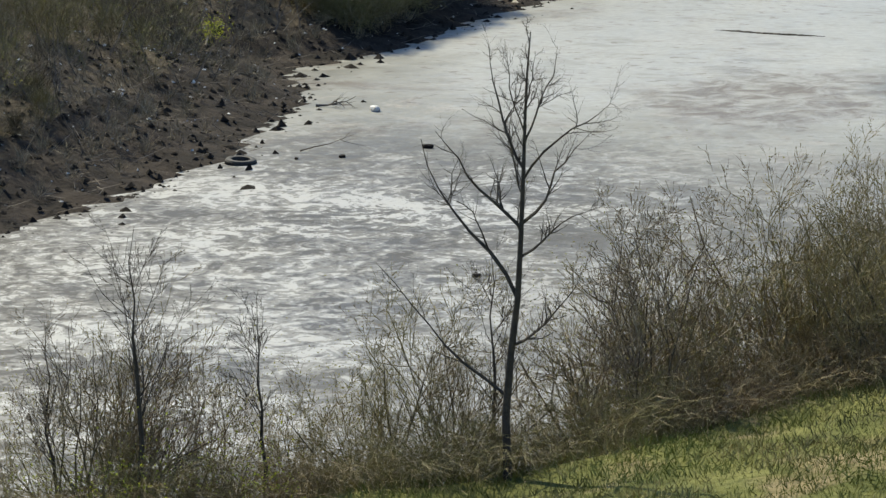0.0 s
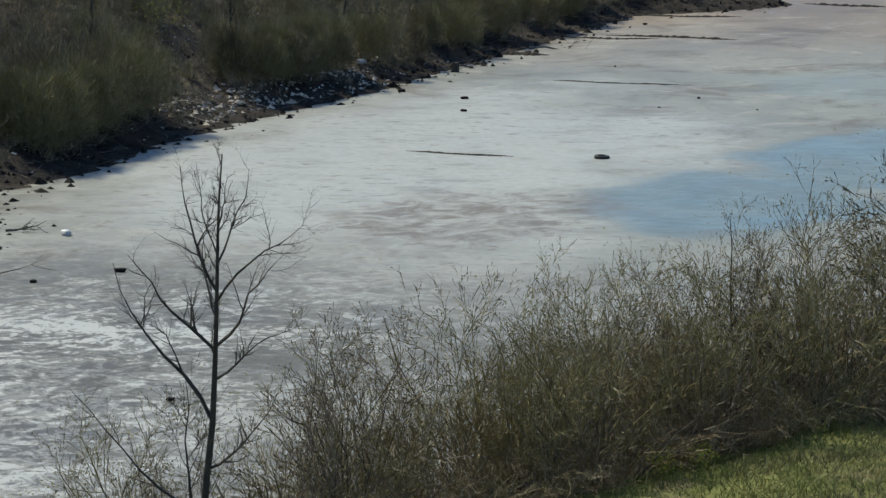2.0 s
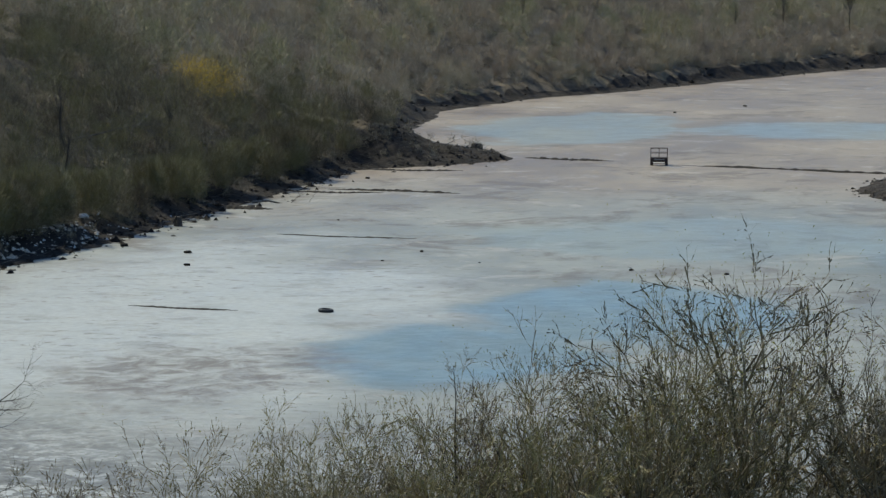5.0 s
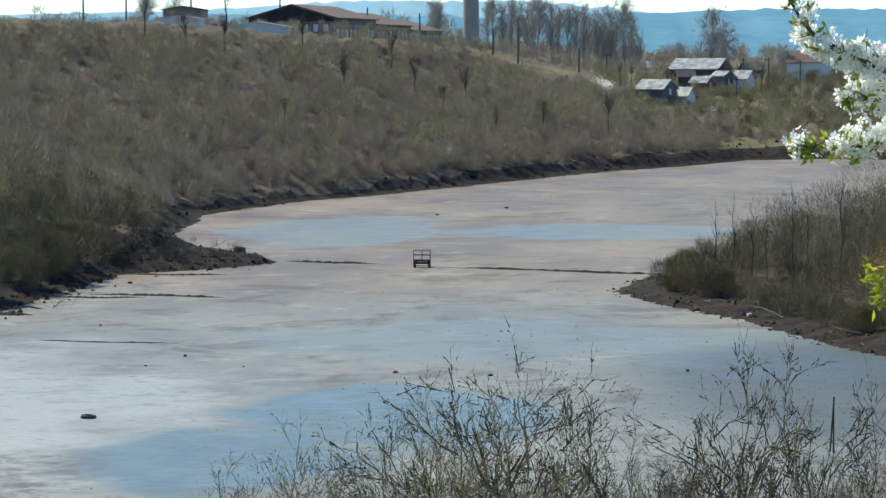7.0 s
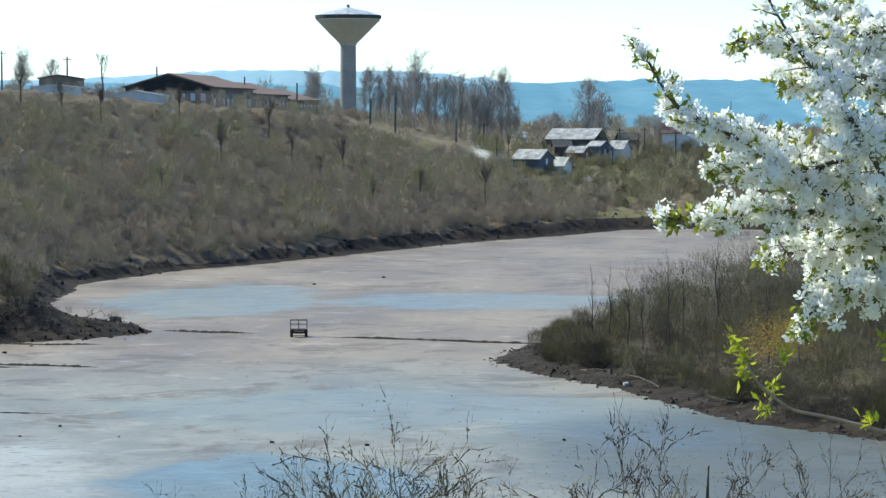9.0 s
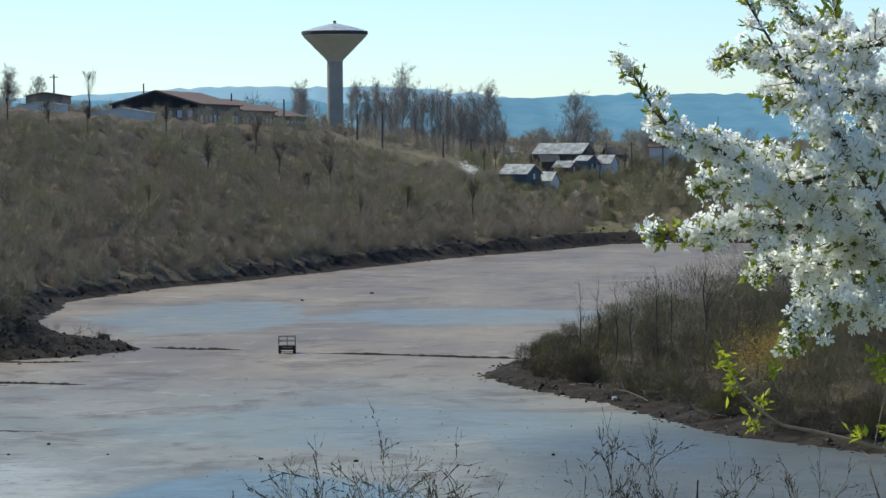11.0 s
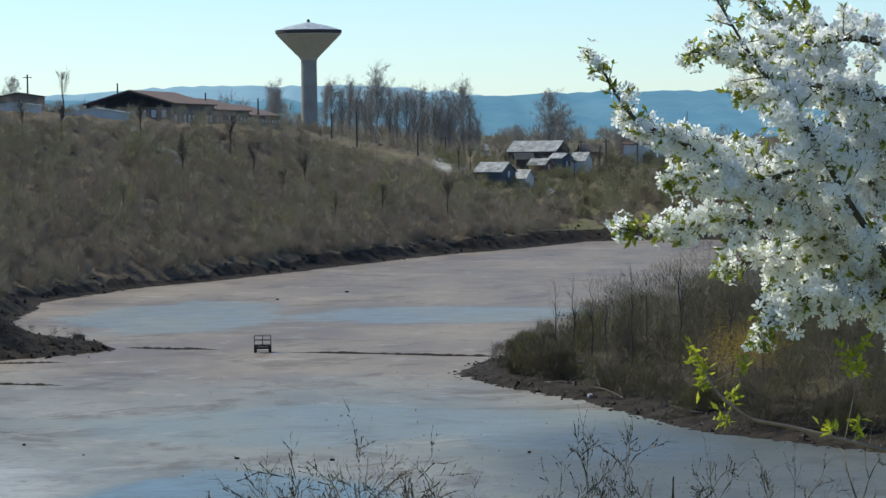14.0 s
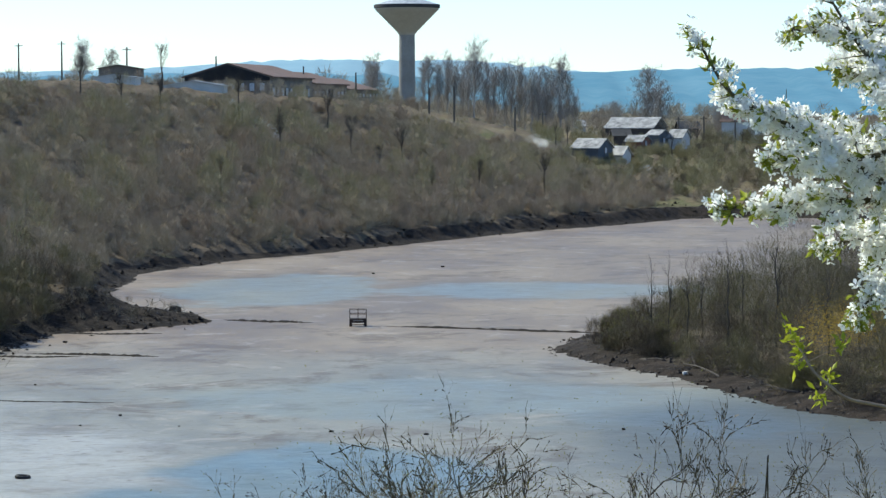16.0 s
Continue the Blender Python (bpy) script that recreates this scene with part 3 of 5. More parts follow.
def lump(name, x, y, sx, sy, sz, label, category, group, material, seed, z=0.0, turn=0.0):
    """A rounded, uneven block."""
    r = random.Random(seed)
    bm = bmesh.new()
    bmesh.ops.create_icosphere(bm, subdivisions=2, radius=0.5)
    for v in bm.verts:
        v.co *= 1 + r.uniform(-0.16, 0.16)
        v.co.z = max(-0.35, min(0.32, v.co.z))
    bmesh.ops.scale(bm, vec=(sx, sy, sz), verts=bm.verts)
    me = bpy.data.meshes.new(name)
    bm.to_mesh(me)
    bm.free()
    me.materials.append(material)
    ob = new(name, me)
    ob.matrix_basis = pose(x, y, z + sz * 0.25, 0, 0, turn)
    return tagged(ob, label, category, group)


for k, (x, y, s) in enumerate([(-31.7, 88.1, 0.42), (-23.6, 69.2, 0.26), (-33.85, 85.6, 0.3), (-35.2, 84.9, 0.2), (-30.6, 136.3, 0.36), (-31.8, 141.9, 0.42), (-35.9, 144.8, 0.5), (-19.8, 144, 0.28),
                               (-29.7, 188.9, 0.4), (-8.4, 136.8, 0.26), (-3.7, 135.6, 0.3), (6.0, 137.8, 0.28), (-12.3, 266.5, 0.42), (-5.9, 277.8, 0.42), (-21.2, 139.5, 0.16), (-16.2, 139.2, 0.14), (-26.9, 160, 0.2), (4.2, 190.5, 0.26)]):
    lump("debris_block", x, y, s, s * 0.7, s * 0.55, "dark sodden block lying on the pond film", "debris", "debris on the pond", M_MUD, k, 0, k * 40)
for k, (x, y, s) in enumerate([(-39.6, 150.5, 0.55), (10.8, 164.5, 0.5), (-36.3, 95.2, 0.5)]):
    lump("pale_bag", x, y, s, s * 0.7, s * 0.7, "pale plastic bag washed up on the mud", "rubbish", "rubbish on the shore", M_TRASH, 50 + k, max(0, land_at(x, y)), k * 70)


def mud_bar(name, pts, width, height, seed):
    """A low, uneven bar of mud just above the film."""
    r = np.random.default_rng(seed)
    p = np.array(pts, float)
    s = np.linspace(0, len(p) - 1, 46)
    cx, cy = np.interp(s, np.arange(len(p)), p[:, 0]), np.interp(s, np.arange(len(p)), p[:, 1])
    cy = cy + r.normal(0, width * 0.12, len(s))
    fade = np.minimum(1, np.minimum(s, s[-1] - s) * 5 / s[-1]) * r.uniform(0.35, 1.1, len(s))
    V = []
    for o, h in ((-1, -0.06), (-0.55, 0.55), (0, 1.0), (0.5, 0.6), (1, -0.06)):
        hh = height * h * fade if h > 0 else np.full(len(s), h)
        V.append(np.stack([cx, cy + o * width * (0.35 + 0.65 * fade), hh], -1))
    V = np.stack(V)
    i = np.arange(V.shape[0] * V.shape[1]).reshape(V.shape[:2])
    q = np.stack([i[:-1, :-1], i[:-1, 1:], i[1:, 1:], i[1:, :-1]], -1).reshape(-1, 4)
    return tagged(new(name, mesh_np(name, V.reshape(-1, 3), q, M_MUD, True)), "low black bar of mud breaking the pond film", "mud bar", "mud bars")


mud_bar("mud_bar", [(-21, 209), (-17.5, 207.2), (-14, 206.5)], 0.7, 0.14, 1)
mud_bar("mud_bar", [(-8.8, 203), (-2, 200.5), (3, 198), (8, 196.5)], 0.7, 0.14, 2)
mud_bar("mud_bar", [(-31, 180.5), (-26, 179.5), (-22, 178.3)], 0.6, 0.13, 3)
mud_bar("mud_bar", [(-33.5, 178.8), (-30, 177.8), (-27, 178.4)], 0.6, 0.10, 4)
mud_bar("mud_bar", [(-29.8, 120.8), (-27, 120), (-24.6, 119.7)], 0.35, 0.05, 5)
mud_bar("mud_bar", [(-37, 168), (-34.5, 166.8), (-32, 166.3)], 0.8, 0.22, 6)
mud_bar("mud_bar", [(-32, 197), (-27.5, 196), (-24, 196.5)], 0.7, 0.10, 7)
mud_bar("mud_bar", [(-29, 152), (-26, 151), (-21, 150.5)], 0.4, 0.05, 8)

# dead wood along the far shore


def dead_branch(x, y, length, turn, r0, seed, label="bare grey branch washed up on the mud"):
    r = np.random.default_rng(seed)
    segs = []
    grow(r, segs, (0, 0, 0.05), (math.cos(turn), math.sin(turn), 0.12), length, r0, 0, 2, 3, 0.5, 0.0, 0.12)
    ob = new("driftwood", mesh_np("driftwood", *tubes(segs, 5), M_WOOD))
    ob.matrix_basis = pose(x, y, max(0, land_at(x, y)))
    return tagged(ob, label, "driftwood", "dead wood on the shore")


for k, (x, y, L, a, r0) in enumerate([(-35.6, 86.2, 2.2, -0.2, 0.03), (-38.5, 133, 3, 2.9, 0.05), (-36.6, 156.8, 2.6, 0.6, 0.06), (-34, 170, 4, 0.1, 0.07), (-27.4, 206, 3, -0.4, 0.06), (-38.8, 95.6, 1.6, 0.1, 0.05),
                                      (-41.5, 128, 3.2, 2.6, 0.05), (12.5, 161, 4, 2.3, 0.06), (16, 151, 3, 2.5, 0.05), (-47, 104, 5, 1.9, 0.06), (-52, 113, 6, 0.4, 0.05), (-45, 168, 6, 0.1, 0.07), (8.5, 172, 5, -0.8, 0.05)]):
    dead_branch(x, y, L, a, r0, 20 + k)


def stump(x, y, h, r0, seed):
    r = random.Random(seed)
    t = empty("tree_stump", pose(x, y, land_at(x, y) - 0.1, 0, 0, 30), "dark rotten tree stump sticking up from the mud", "stump", "stumps on the shore")
    bm = turned([(r0 * 1.7, 0), (r0 * 1.2, h * 0.25), (r0, h * 0.6), (r0 * 0.95, h)], 14)
    for v in bm.verts:
        v.co.x *= 1 + r.uniform(-0.2, 0.2)
        v.co.z += r.uniform(-0.08, 0.08)
    part("trunk", bm, M_BARK, t)
    for a in (20, 140, 250):
        part("root", boxes((0, -0.06, 0, r0 * 3, 0.06, 0.14), m=pose(0, 0, 0.05, 0, 8, a), bevel=0.02), M_BARK, t)
    return t


stump(-35.4, 155.6, 0.75, 0.2, 1)
stump(-24.6, 209.6, 0.62, 0.42, 2)
stump(-12, 328, 0.5, 0.3, 3)


# ---------------------------------------------------------------- brush on the far bank and the spit
def shrub_templates(count, seed, stems, levels, kids, r0, lift=0.05, spread=0.5):
    """Bare many-stemmed shrubs one metre high."""
    out = []
    for k in range(count):
        r = np.random.default_rng(seed + k)
        segs = []
        for _ in range(stems):
            a, tilt = r.uniform(0, 6.28), r.uniform(0.05, 0.75)
            grow(r, segs, (r.normal(0, 0.08), r.normal(0, 0.08), -0.03), (math.cos(a) * tilt, math.sin(a) * tilt, 1), r.uniform(0.6, 1.05), r0, 0, levels, kids, spread, lift, 0.1, steps=3, start=0.2)
        out.append(np.array(segs))
    return out


def on_bank(rng, count, box_, lo, hi, size, sizehi, keep=None):
    """Places on the bank between two distances from the water: x, y, z, size."""
    x, y = rng.uniform(box_[0], box_[1], count * 6), rng.uniform(box_[2], box_[3], count * 6)
    d = shore_distance(x, y)
    ok = (d > lo) & (d < hi)
    if keep is not None:
        ok &= keep(x, y, d)
    x, y = x[ok][:count], y[ok][:count]
    return np.stack([x, y, land(x, y) - 0.05, rng.uniform(size, sizehi, len(x))], 1)


rb = np.random.default_rng(11)
T_NEAR = shrub_templates(12, 100, 7, 2, 1.4, 0.012)
T_FAR = shrub_templates(12, 200, 4, 1, 1.4, 0.017)


def stuff(name, segs, material, label, category):
    return tagged(new(name, mesh_np(name, *tubes(segs), material)), label, category, kind="stuff")


def thick(d, w):
    """True more often the deeper into the brush a place lies."""
    return rb.uniform(0, 1, len(d)) < 0.25 + d / w


left_near = on_bank(rb, 1000, (-85, -30, 66, 205), 2.0, 27, 1.2, 3.6, lambda x, y, d: (x < -28) & (d > np.where(y < 112, 4.5, 2.0)) & thick(d, np.where(y < 112, 9, 5)) & ~((y > 124) & (y < 152) & (d < 5.5)))
left_near[:, 3] *= np.where(shore_distance(left_near[:, 0], left_near[:, 1]) < 6, 0.75, 1.15)
overhang = on_bank(rb, 75, (-48, -38, 112, 127), 1.8, 5.5, 2.0, 3.4)
overhang = np.concatenate([overhang, on_bank(rb, 46, (-46, -36, 137, 149), 2.6, 5, 1.6, 2.8), on_bank(rb, 60, (-46, -34, 151, 196), 1.6, 4.5, 1.3, 2.6)])
left_near[:, 3] *= 0.55 + 0.95 * ease(-0.3, 0.5, waves(left_near[:, 0], left_near[:, 1], 11, 41))
left_near = np.concatenate([left_near, overhang])
stuff("bank_brush", scatter(T_NEAR, left_near[::2], rb), M_BRUSH, "tangle of bare brown shrubs covering the far bank", "brush")
left_far = on_bank(rb, 3400, (-110, 25, 200, 430), 2.6, 47, 0.9, 2.6, lambda x, y, d: (d > np.interp(y, [240, 300, 380], [2.6, 3.2, 5])) & (x < 0.38 * (y - 330) + rb.normal(2, 7, len(x))) & thick(d, 4))
left_far[:, 3] *= np.interp(shore_distance(left_far[:, 0], left_far[:, 1]), [0, 30, 47], [1.05, 1.1, 0.6])
left_far[:, 3] *= 0.6 + 0.85 * ease(-0.3, 0.6, waves(left_far[:, 0], left_far[:, 1], 13, 42))
left_far = np.concatenate([left_far, on_bank(rb, 620, (-42, 26, 232, 400), 2.4, 9, 0.8, 1.7, lambda x, y, d: (x < 0.38 * (y - 330) + 14) & (d > np.interp(y, [240, 300, 380], [2.4, 2.6, 4])))])
stuff("slope_brush", scatter(T_FAR, left_far[::2], rb), M_BRUSH_HAZED, "bare grey-brown shrubs on the long slope", "brush")
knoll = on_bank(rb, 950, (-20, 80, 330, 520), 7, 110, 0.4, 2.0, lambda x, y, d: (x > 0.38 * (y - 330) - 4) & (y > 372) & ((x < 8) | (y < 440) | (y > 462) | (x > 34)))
stuff("knoll_brush", scatter(T_FAR, knoll[::2], rb), M_BRUSH_HAZED, "sparse low shrubs on the dry grassy slope", "brush")
spit = on_bank(rb, 620, (4, 42, 120, 240), 1.6, 30, 1.4, 3.3, lambda x, y, d: (x > 2) & thick(d, 4))
spit = np.concatenate([spit, on_bank(rb, 18, (6.8, 11, 172, 190), 1.8, 5, 1.4, 2.4), on_bank(rb, 70, (8, 40, 120, 178), 1.0, 4, 1.0, 1.9)])
spit[:, 3] *= np.interp(spit[:, 0], [10, 16, 22], [0.82, 1.0, 1.2]) * (0.72 + 0.45 * ease(-0.4, 0.4, waves(spit[:, 0], spit[:, 1], 7, 43)))
spit[:, 3] *= np.clip(1.0 + (shore_distance(spit[:, 0], spit[:, 1]) - 3) * 0.08, 1, 1.7)
stuff("spit_brush", scatter(T_NEAR, spit[::2], rb), M_BRUSH, "dense grey-brown willow scrub on the spit", "brush")
right_far = on_bank(rb, 300, (20, 90, 215, 470), 4, 40, 1.5, 3.6, lambda x, y, d: x > 0.16 * y - 12)
stuff("right_brush", scatter(T_FAR, right_far, rb), M_BRUSH_HAZED, "bare scrub along the water's far side", "brush")


def shoots(name, places, per, length, width, material, label):
    return tagged(new(name, mesh_np(name, *sprays(places, per, length, width, rb), material)), label, "brush", kind="stuff")


shoots("bank_shoots", left_near, 560, 0.5, 0.0125, M_BRUSH, "fine brown shoots of the bank shrubs")
shoots("overhang_shoots", overhang + (0, 0, 0.5, 0), 1100, 0.5, 0.016, M_BRUSH, "dense dark brush hanging over the waterline")
shoots("slope_shoots", left_far, 260, 0.62, 0.02, M_BRUSH_HAZED, "fine grey-brown shoots on the long slope")
shoots("knoll_shoots", knoll, 150, 0.5, 0.024, M_BRUSH_HAZED, "fine dry shoots on the grassy slope")
shoots("spit_shoots", spit, 900, 0.5, 0.0115, M_BRUSH, "fine grey-brown shoots of the spit scrub")
shoots("right_shoots", right_far, 170, 0.9, 0.026, M_BRUSH_HAZED, "fine shoots of the far scrub")


tall = on_bank(rb, 170, (-80, 20, 200, 420), 8, 46, 3.0, 4.6, lambda x, y, d: x < 0.38 * (y - 330) + 4)
shoots("olive_thicket", tall, 500, 0.8, 0.02, M_OLIVE, "taller shrubs with olive-yellow shoots on the slope")
crest = np.stack([rb.uniform(-64, -14, 110), rb.uniform(403, 426, 110)], 1)
crest = np.concatenate([crest, land(crest[:, 0], crest[:, 1])[:, None], rb.uniform(0.7, 2.6, (110, 1))], 1)
shoots("crest_scrub", crest, 260, 0.6, 0.02, M_BRUSH_HAZED, "bare scrub along the crest before the works hall")
hedge = np.stack([rb.uniform(-110, 110, 420), rb.uniform(505, 640, 420)], 1)
hedge = np.concatenate([hedge, land(hedge[:, 0], hedge[:, 1])[:, None], rb.uniform(1.4, 4.2, (420, 1))], 1)
hedge[:, 3] *= np.where(hedge[:, 0] < -15, 0.55, 1)
shoots("far_hedges", hedge, 220, 1.1, 0.022, M_BRUSH_HAZED, "hazy bare hedges and scrub across the plain")
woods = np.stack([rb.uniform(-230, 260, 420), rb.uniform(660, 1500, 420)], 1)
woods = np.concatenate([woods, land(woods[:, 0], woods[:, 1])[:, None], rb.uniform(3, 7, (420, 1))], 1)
shoots("far_woods", woods, 160, 2.0, 0.03, M_BRUSH_HAZED, "hazy bare woods across the far plain")
yards = on_bank(rb, 380, (6, 75, 412, 520), 14, 140, 0.9, 2.6, lambda x, y, d: (np.abs(x - 16) > 5) | (y > 462) | (y < 440))
yards[:, 3] *= np.where(yards[:, 0] > 30, 1.4, 1)
fore = np.array([(x + dx, y - 4.2 + 0.8 * abs(dx), 0, s) for x, y in ((14.7, 455), (19.4, 457), (23.7, 486), (27.5, 490), (24.7, 508), (31.2, 491), (37.1, 550)) for dx, s in ((-2.6, 1.0), (-1.2, 0.5), (0.4, 0.5), (1.7, 0.6), (3.0, 1.2))])
fore[:, 2] = land(fore[:, 0], fore[:, 1])
yards = np.concatenate([yards, fore])
shoots("yard_bushes", yards, 320, 0.7, 0.025, M_OLIVE, "grey-green bushes round the sheds")
thorn = on_bank(rb, 220, (-4, 62, 405, 540), 12, 180, 0.8, 2.0, lambda x, y, d: (x > 0.38 * (y - 330) - 30) & ((y < 436) | (y > 498) | (x > 33) | ((y > 462) & (y < 482) & (x > 17))))
thorn[:, 3] *= np.where((thorn[:, 0] > 33) | (thorn[:, 1] > 500), 1.5, 1) * np.where((thorn[:, 1] > 462) & (thorn[:, 0] < 33) & (thorn[:, 1] < 484), 0.6, 1)
shoots("village_scrub", thorn, 260, 0.8, 0.024, M_BRUSH, "dark bare scrub among the village sheds")


point = on_bank(rb, 150, (-50, -31, 197, 252), 1.6, 14, 1.0, 2.3)
stuff("point_brush", scatter(T_NEAR, point, rb), M_BRUSH, "low bare shrubs above the mud point", "brush")
shoots("point_shoots", point, 380, 0.6, 0.018, M_BRUSH, "fine brown shoots above the mud point")


def clods(name, places, material, label, category, seed):
    """Uneven low-poly lumps joined into one: places are (x, y, z, size)."""
    r = np.random.default_rng(seed)
    oct_v = np.array([(1, 0, 0), (0, 1, 0), (-1, 0, 0), (0, -1, 0), (0, 0, 1), (0, 0, -0.5)], float)
    oct_f = np.array([(0, 1, 4), (1, 2, 4), (2, 3, 4), (3, 0, 4), (1, 0, 5), (2, 1, 5), (3, 2, 5), (0, 3, 5)])
    P = np.asarray(places)
    n = len(P)
    V = oct_v[None] * r.uniform(0.5, 1.2, (n, 6, 1)) * P[:, None, 3:4] * r.uniform(0.5, 1.2, (n, 1, 3)) * (1, 1, 0.7)
    a = r.uniform(0, 6.28, n)
    cs, sn = np.cos(a)[:, None], np.sin(a)[:, None]
    V = np.stack([V[..., 0] * cs - V[..., 1] * sn, V[..., 0] * sn + V[..., 1] * cs, V[..., 2]], -1) + P[:, None, :3]
    F = oct_f[None] + (np.arange(n) * 6)[:, None, None]
    return tagged(new(name, mesh_np(name, V.reshape(-1, 3), F.reshape(-1, 3), material)), label, category, kind="stuff")


def small(p, lo, hi):
    p = p.copy()
    p[:, 3] = rb.uniform(0, 1, len(p)) ** 2.5 * (hi - lo) + lo
    p[:, 2] += 0.04
    return p


clods("mud_clods", small(on_bank(rb, 9000, (-62, -20, 66, 240), -0.7, 8, 1, 2), 0.04, 0.28), M_MUD, "black clods of mud and roots along the waterline", "mud", 1)
clods("far_mud_clods", small(on_bank(rb, 1500, (-45, 60, 240, 420), -0.5, 8, 1, 2, lambda x, y, d: x < 50), 0.08, 0.5), M_MUD, "black clods of mud along the far waterline", "mud", 2)
clods("spit_stones", small(on_bank(rb, 1800, (2, 36, 125, 215), -0.5, 5, 1, 2), 0.04, 0.3), plain("spit_stone", (0.022, 0.017, 0.014), (0.085, 0.066, 0.052), 2, 0.9), "brown stones and clods on the edge of the spit", "stones", 3)
# pale litter, its number raised so that pieces stand for glints on wet mud
clods("shore_rubbish_glints", small(on_bank(rb, 1500, (-62, -28, 68, 160), 0.6, 10, 1, 2), 0.02, 0.13), M_TRASH, "scattered pale rubbish, with pale bits for glints on the mud", "rubbish", 4)
clods("dumped_rubbish", small(np.concatenate([on_bank(rb, 420, (-46, -40, 127, 136.5), 0.5, 4.2, 1, 2), on_bank(rb, 160, (-42.5, -37, 136, 150), 0.6, 3.0, 1, 2)]), 0.05, 0.30), plain("mixed_rubbish", (0.20, 0.11, 0.06), (0.80, 0.72, 0.60), 2.3, 0.7), "heap of mixed rubbish tipped at the waterline", "rubbish", 5)
clods("slope_rubbish", small(on_bank(rb, 170, (-37.5, -28.5, 364, 381), 5, 140, 1, 2, lambda x, y, d: np.abs(x + 36 - 0.6 * (378.5 - y)) < 1.3), 0.2, 0.7), M_TRASH, "pale rubbish tipped down the slope", "rubbish", 6)
clods("crest_rubbish", small(on_bank(rb, 90, (-52, -46, 343, 352), 30, 140, 1, 2), 0.12, 0.5), M_TRASH, "pale rubbish scattered below the crest", "rubbish", 10)
clods("yard_rubbish", small(on_bank(rb, 130, (20.2, 24.2, 438, 450), 10, 140, 1, 2), 0.15, 0.55), M_TRASH, "pale rubbish below the sheds", "rubbish", 7)
flecks = small(on_bank(rb, 1500, (-48, -22, 66, 215), -3.2, 0.1, 1, 2, lambda x, y, d: (rb.uniform(0, 1, len(x)) < np.exp(d / 0.9)) & (x < -20)), 0.05, 0.42)
flecks[:, 2] = 0.0
clods("mud_flecks", flecks, M_MUD, "wet clods and scraps standing in the shallows", "mud", 9)
edge = small(on_bank(rb, 900, (2, 36, 125, 200), -0.9, 0.7, 1, 2), 0.04, 0.22)
edge[:, 2] = np.maximum(edge[:, 2], 0)
clods("spit_edge_clods", edge, M_MUD, "dark clods and scraps at the edge of the spit", "mud", 14)
clods("tipped_rubbish", small(on_bank(rb, 220, (-44, -36, 136, 153), 0.3, 4.2, 1, 2), 0.04, 0.2), M_TRASH, "pale rubbish tipped among the mud", "rubbish", 15)
sticks = on_bank(rb, 2200, (-60, -22, 66, 235), -0.4, 12, 1, 2)
sk = []
for x, y, z, s in sticks:
    a, L = rb.uniform(0, 6.28), rb.uniform(0.2, 1.3)
    sk.append((x, y, z + 0.08, 0.014, x + L * math.cos(a), y + L * math.sin(a), z + 0.08 + rb.uniform(0, 0.35) * L, 0.006))
tufts = on_bank(rb, 900, (-62, -22, 66, 235), 1.2, 11, 0.3, 0.8, lambda x, y, d: x < -20)
M_STRAW = twiggy("dead_reed", (0.22, 0.18, 0.12), (0.15, 0.12, 0.07), (0.38, 0.33, 0.24), 0.3)
shoots("dead_reeds", tufts, 60, 0.45, 0.016, M_STRAW, "tufts of dead reeds and grass on the mud")
dead = []
for x, y, z, s in on_bank(rb, 700, (-75, -30, 70, 210), 3, 20, 1.0, 3.2, lambda x, y, d: x < -30):
    a, q = rb.uniform(0, 6.28), np.array((x, y, z))
    e = np.array((math.cos(a) * 0.6, math.sin(a) * 0.6, 1.0))
    grow(rb, dead, q, e, s, 0.027, 0, 1, 2.5, 0.5, 0.0, 0.16, steps=4)
stuff("dead_stems", dead, M_WOOD, "pale dead stems standing in the bank brush", "brush")
stuff("shore_sticks", sk, M_WOOD, "dead sticks strewn over the mud", "sticks")


def leaf_cloud(name, places, per, size, material, label, seed):
    r = np.random.default_rng(seed)
    P = []
    for x, y, z, s in places:
        a = r.normal(0, 1, (per, 3)) * (0.28 * s, 0.28 * s, 0.22 * s) + (x, y, z + 0.6 * s)
        P.append(np.concatenate([a, r.normal(0, 1, (per, 3))], 1))
    return tagged(new(name, mesh_np(name, *blades(np.concatenate(P), size, r), material)), label, "foliage", kind="stuff")


leaf_cloud("bank_buds", left_near[::3], 130, 0.07, M_BUD, "olive green opening buds on the bank shrubs", 3)
leaf_cloud("spit_buds", spit[::3], 110, 0.08, M_BUD, "olive green opening buds on the spit scrub", 4)
leaf_cloud("green_bank_shrubs", [(x, y, land_at(x, y), z) for x, y, z in ((-50, 112, 2.6), (-48.5, 108.5, 1.6), (-46.9, 104.5, 1.2), (-47.6, 139.5, 2.6), (-49.5, 115, 2.4))], 420, 0.09, M_LEAF, "shrubs in fresh green leaf on the far bank", 12)
leaf_cloud("yellow_bush", [(-41.6, 196, land_at(-41.6, 196) + 0.9, 3.2), (-42.9, 197.5, land_at(-42.9, 197.5) + 1.3, 3.0), (-44.2, 199, land_at(-44.2, 199) + 1.2, 2.6)], 1100, 0.10, M_YELLOW, "bush with orange-yellow shoots on the bank", 6)
leaf_cloud("orange_bush", [(17.4, 149, land_at(17.4, 149) + 1.5, 3.2), (18.9, 150, land_at(18.9, 150) + 1.8, 2.8)], 2600, 0.07, M_YELLOW, "bush with orange-brown old leaves on the spit", 7)
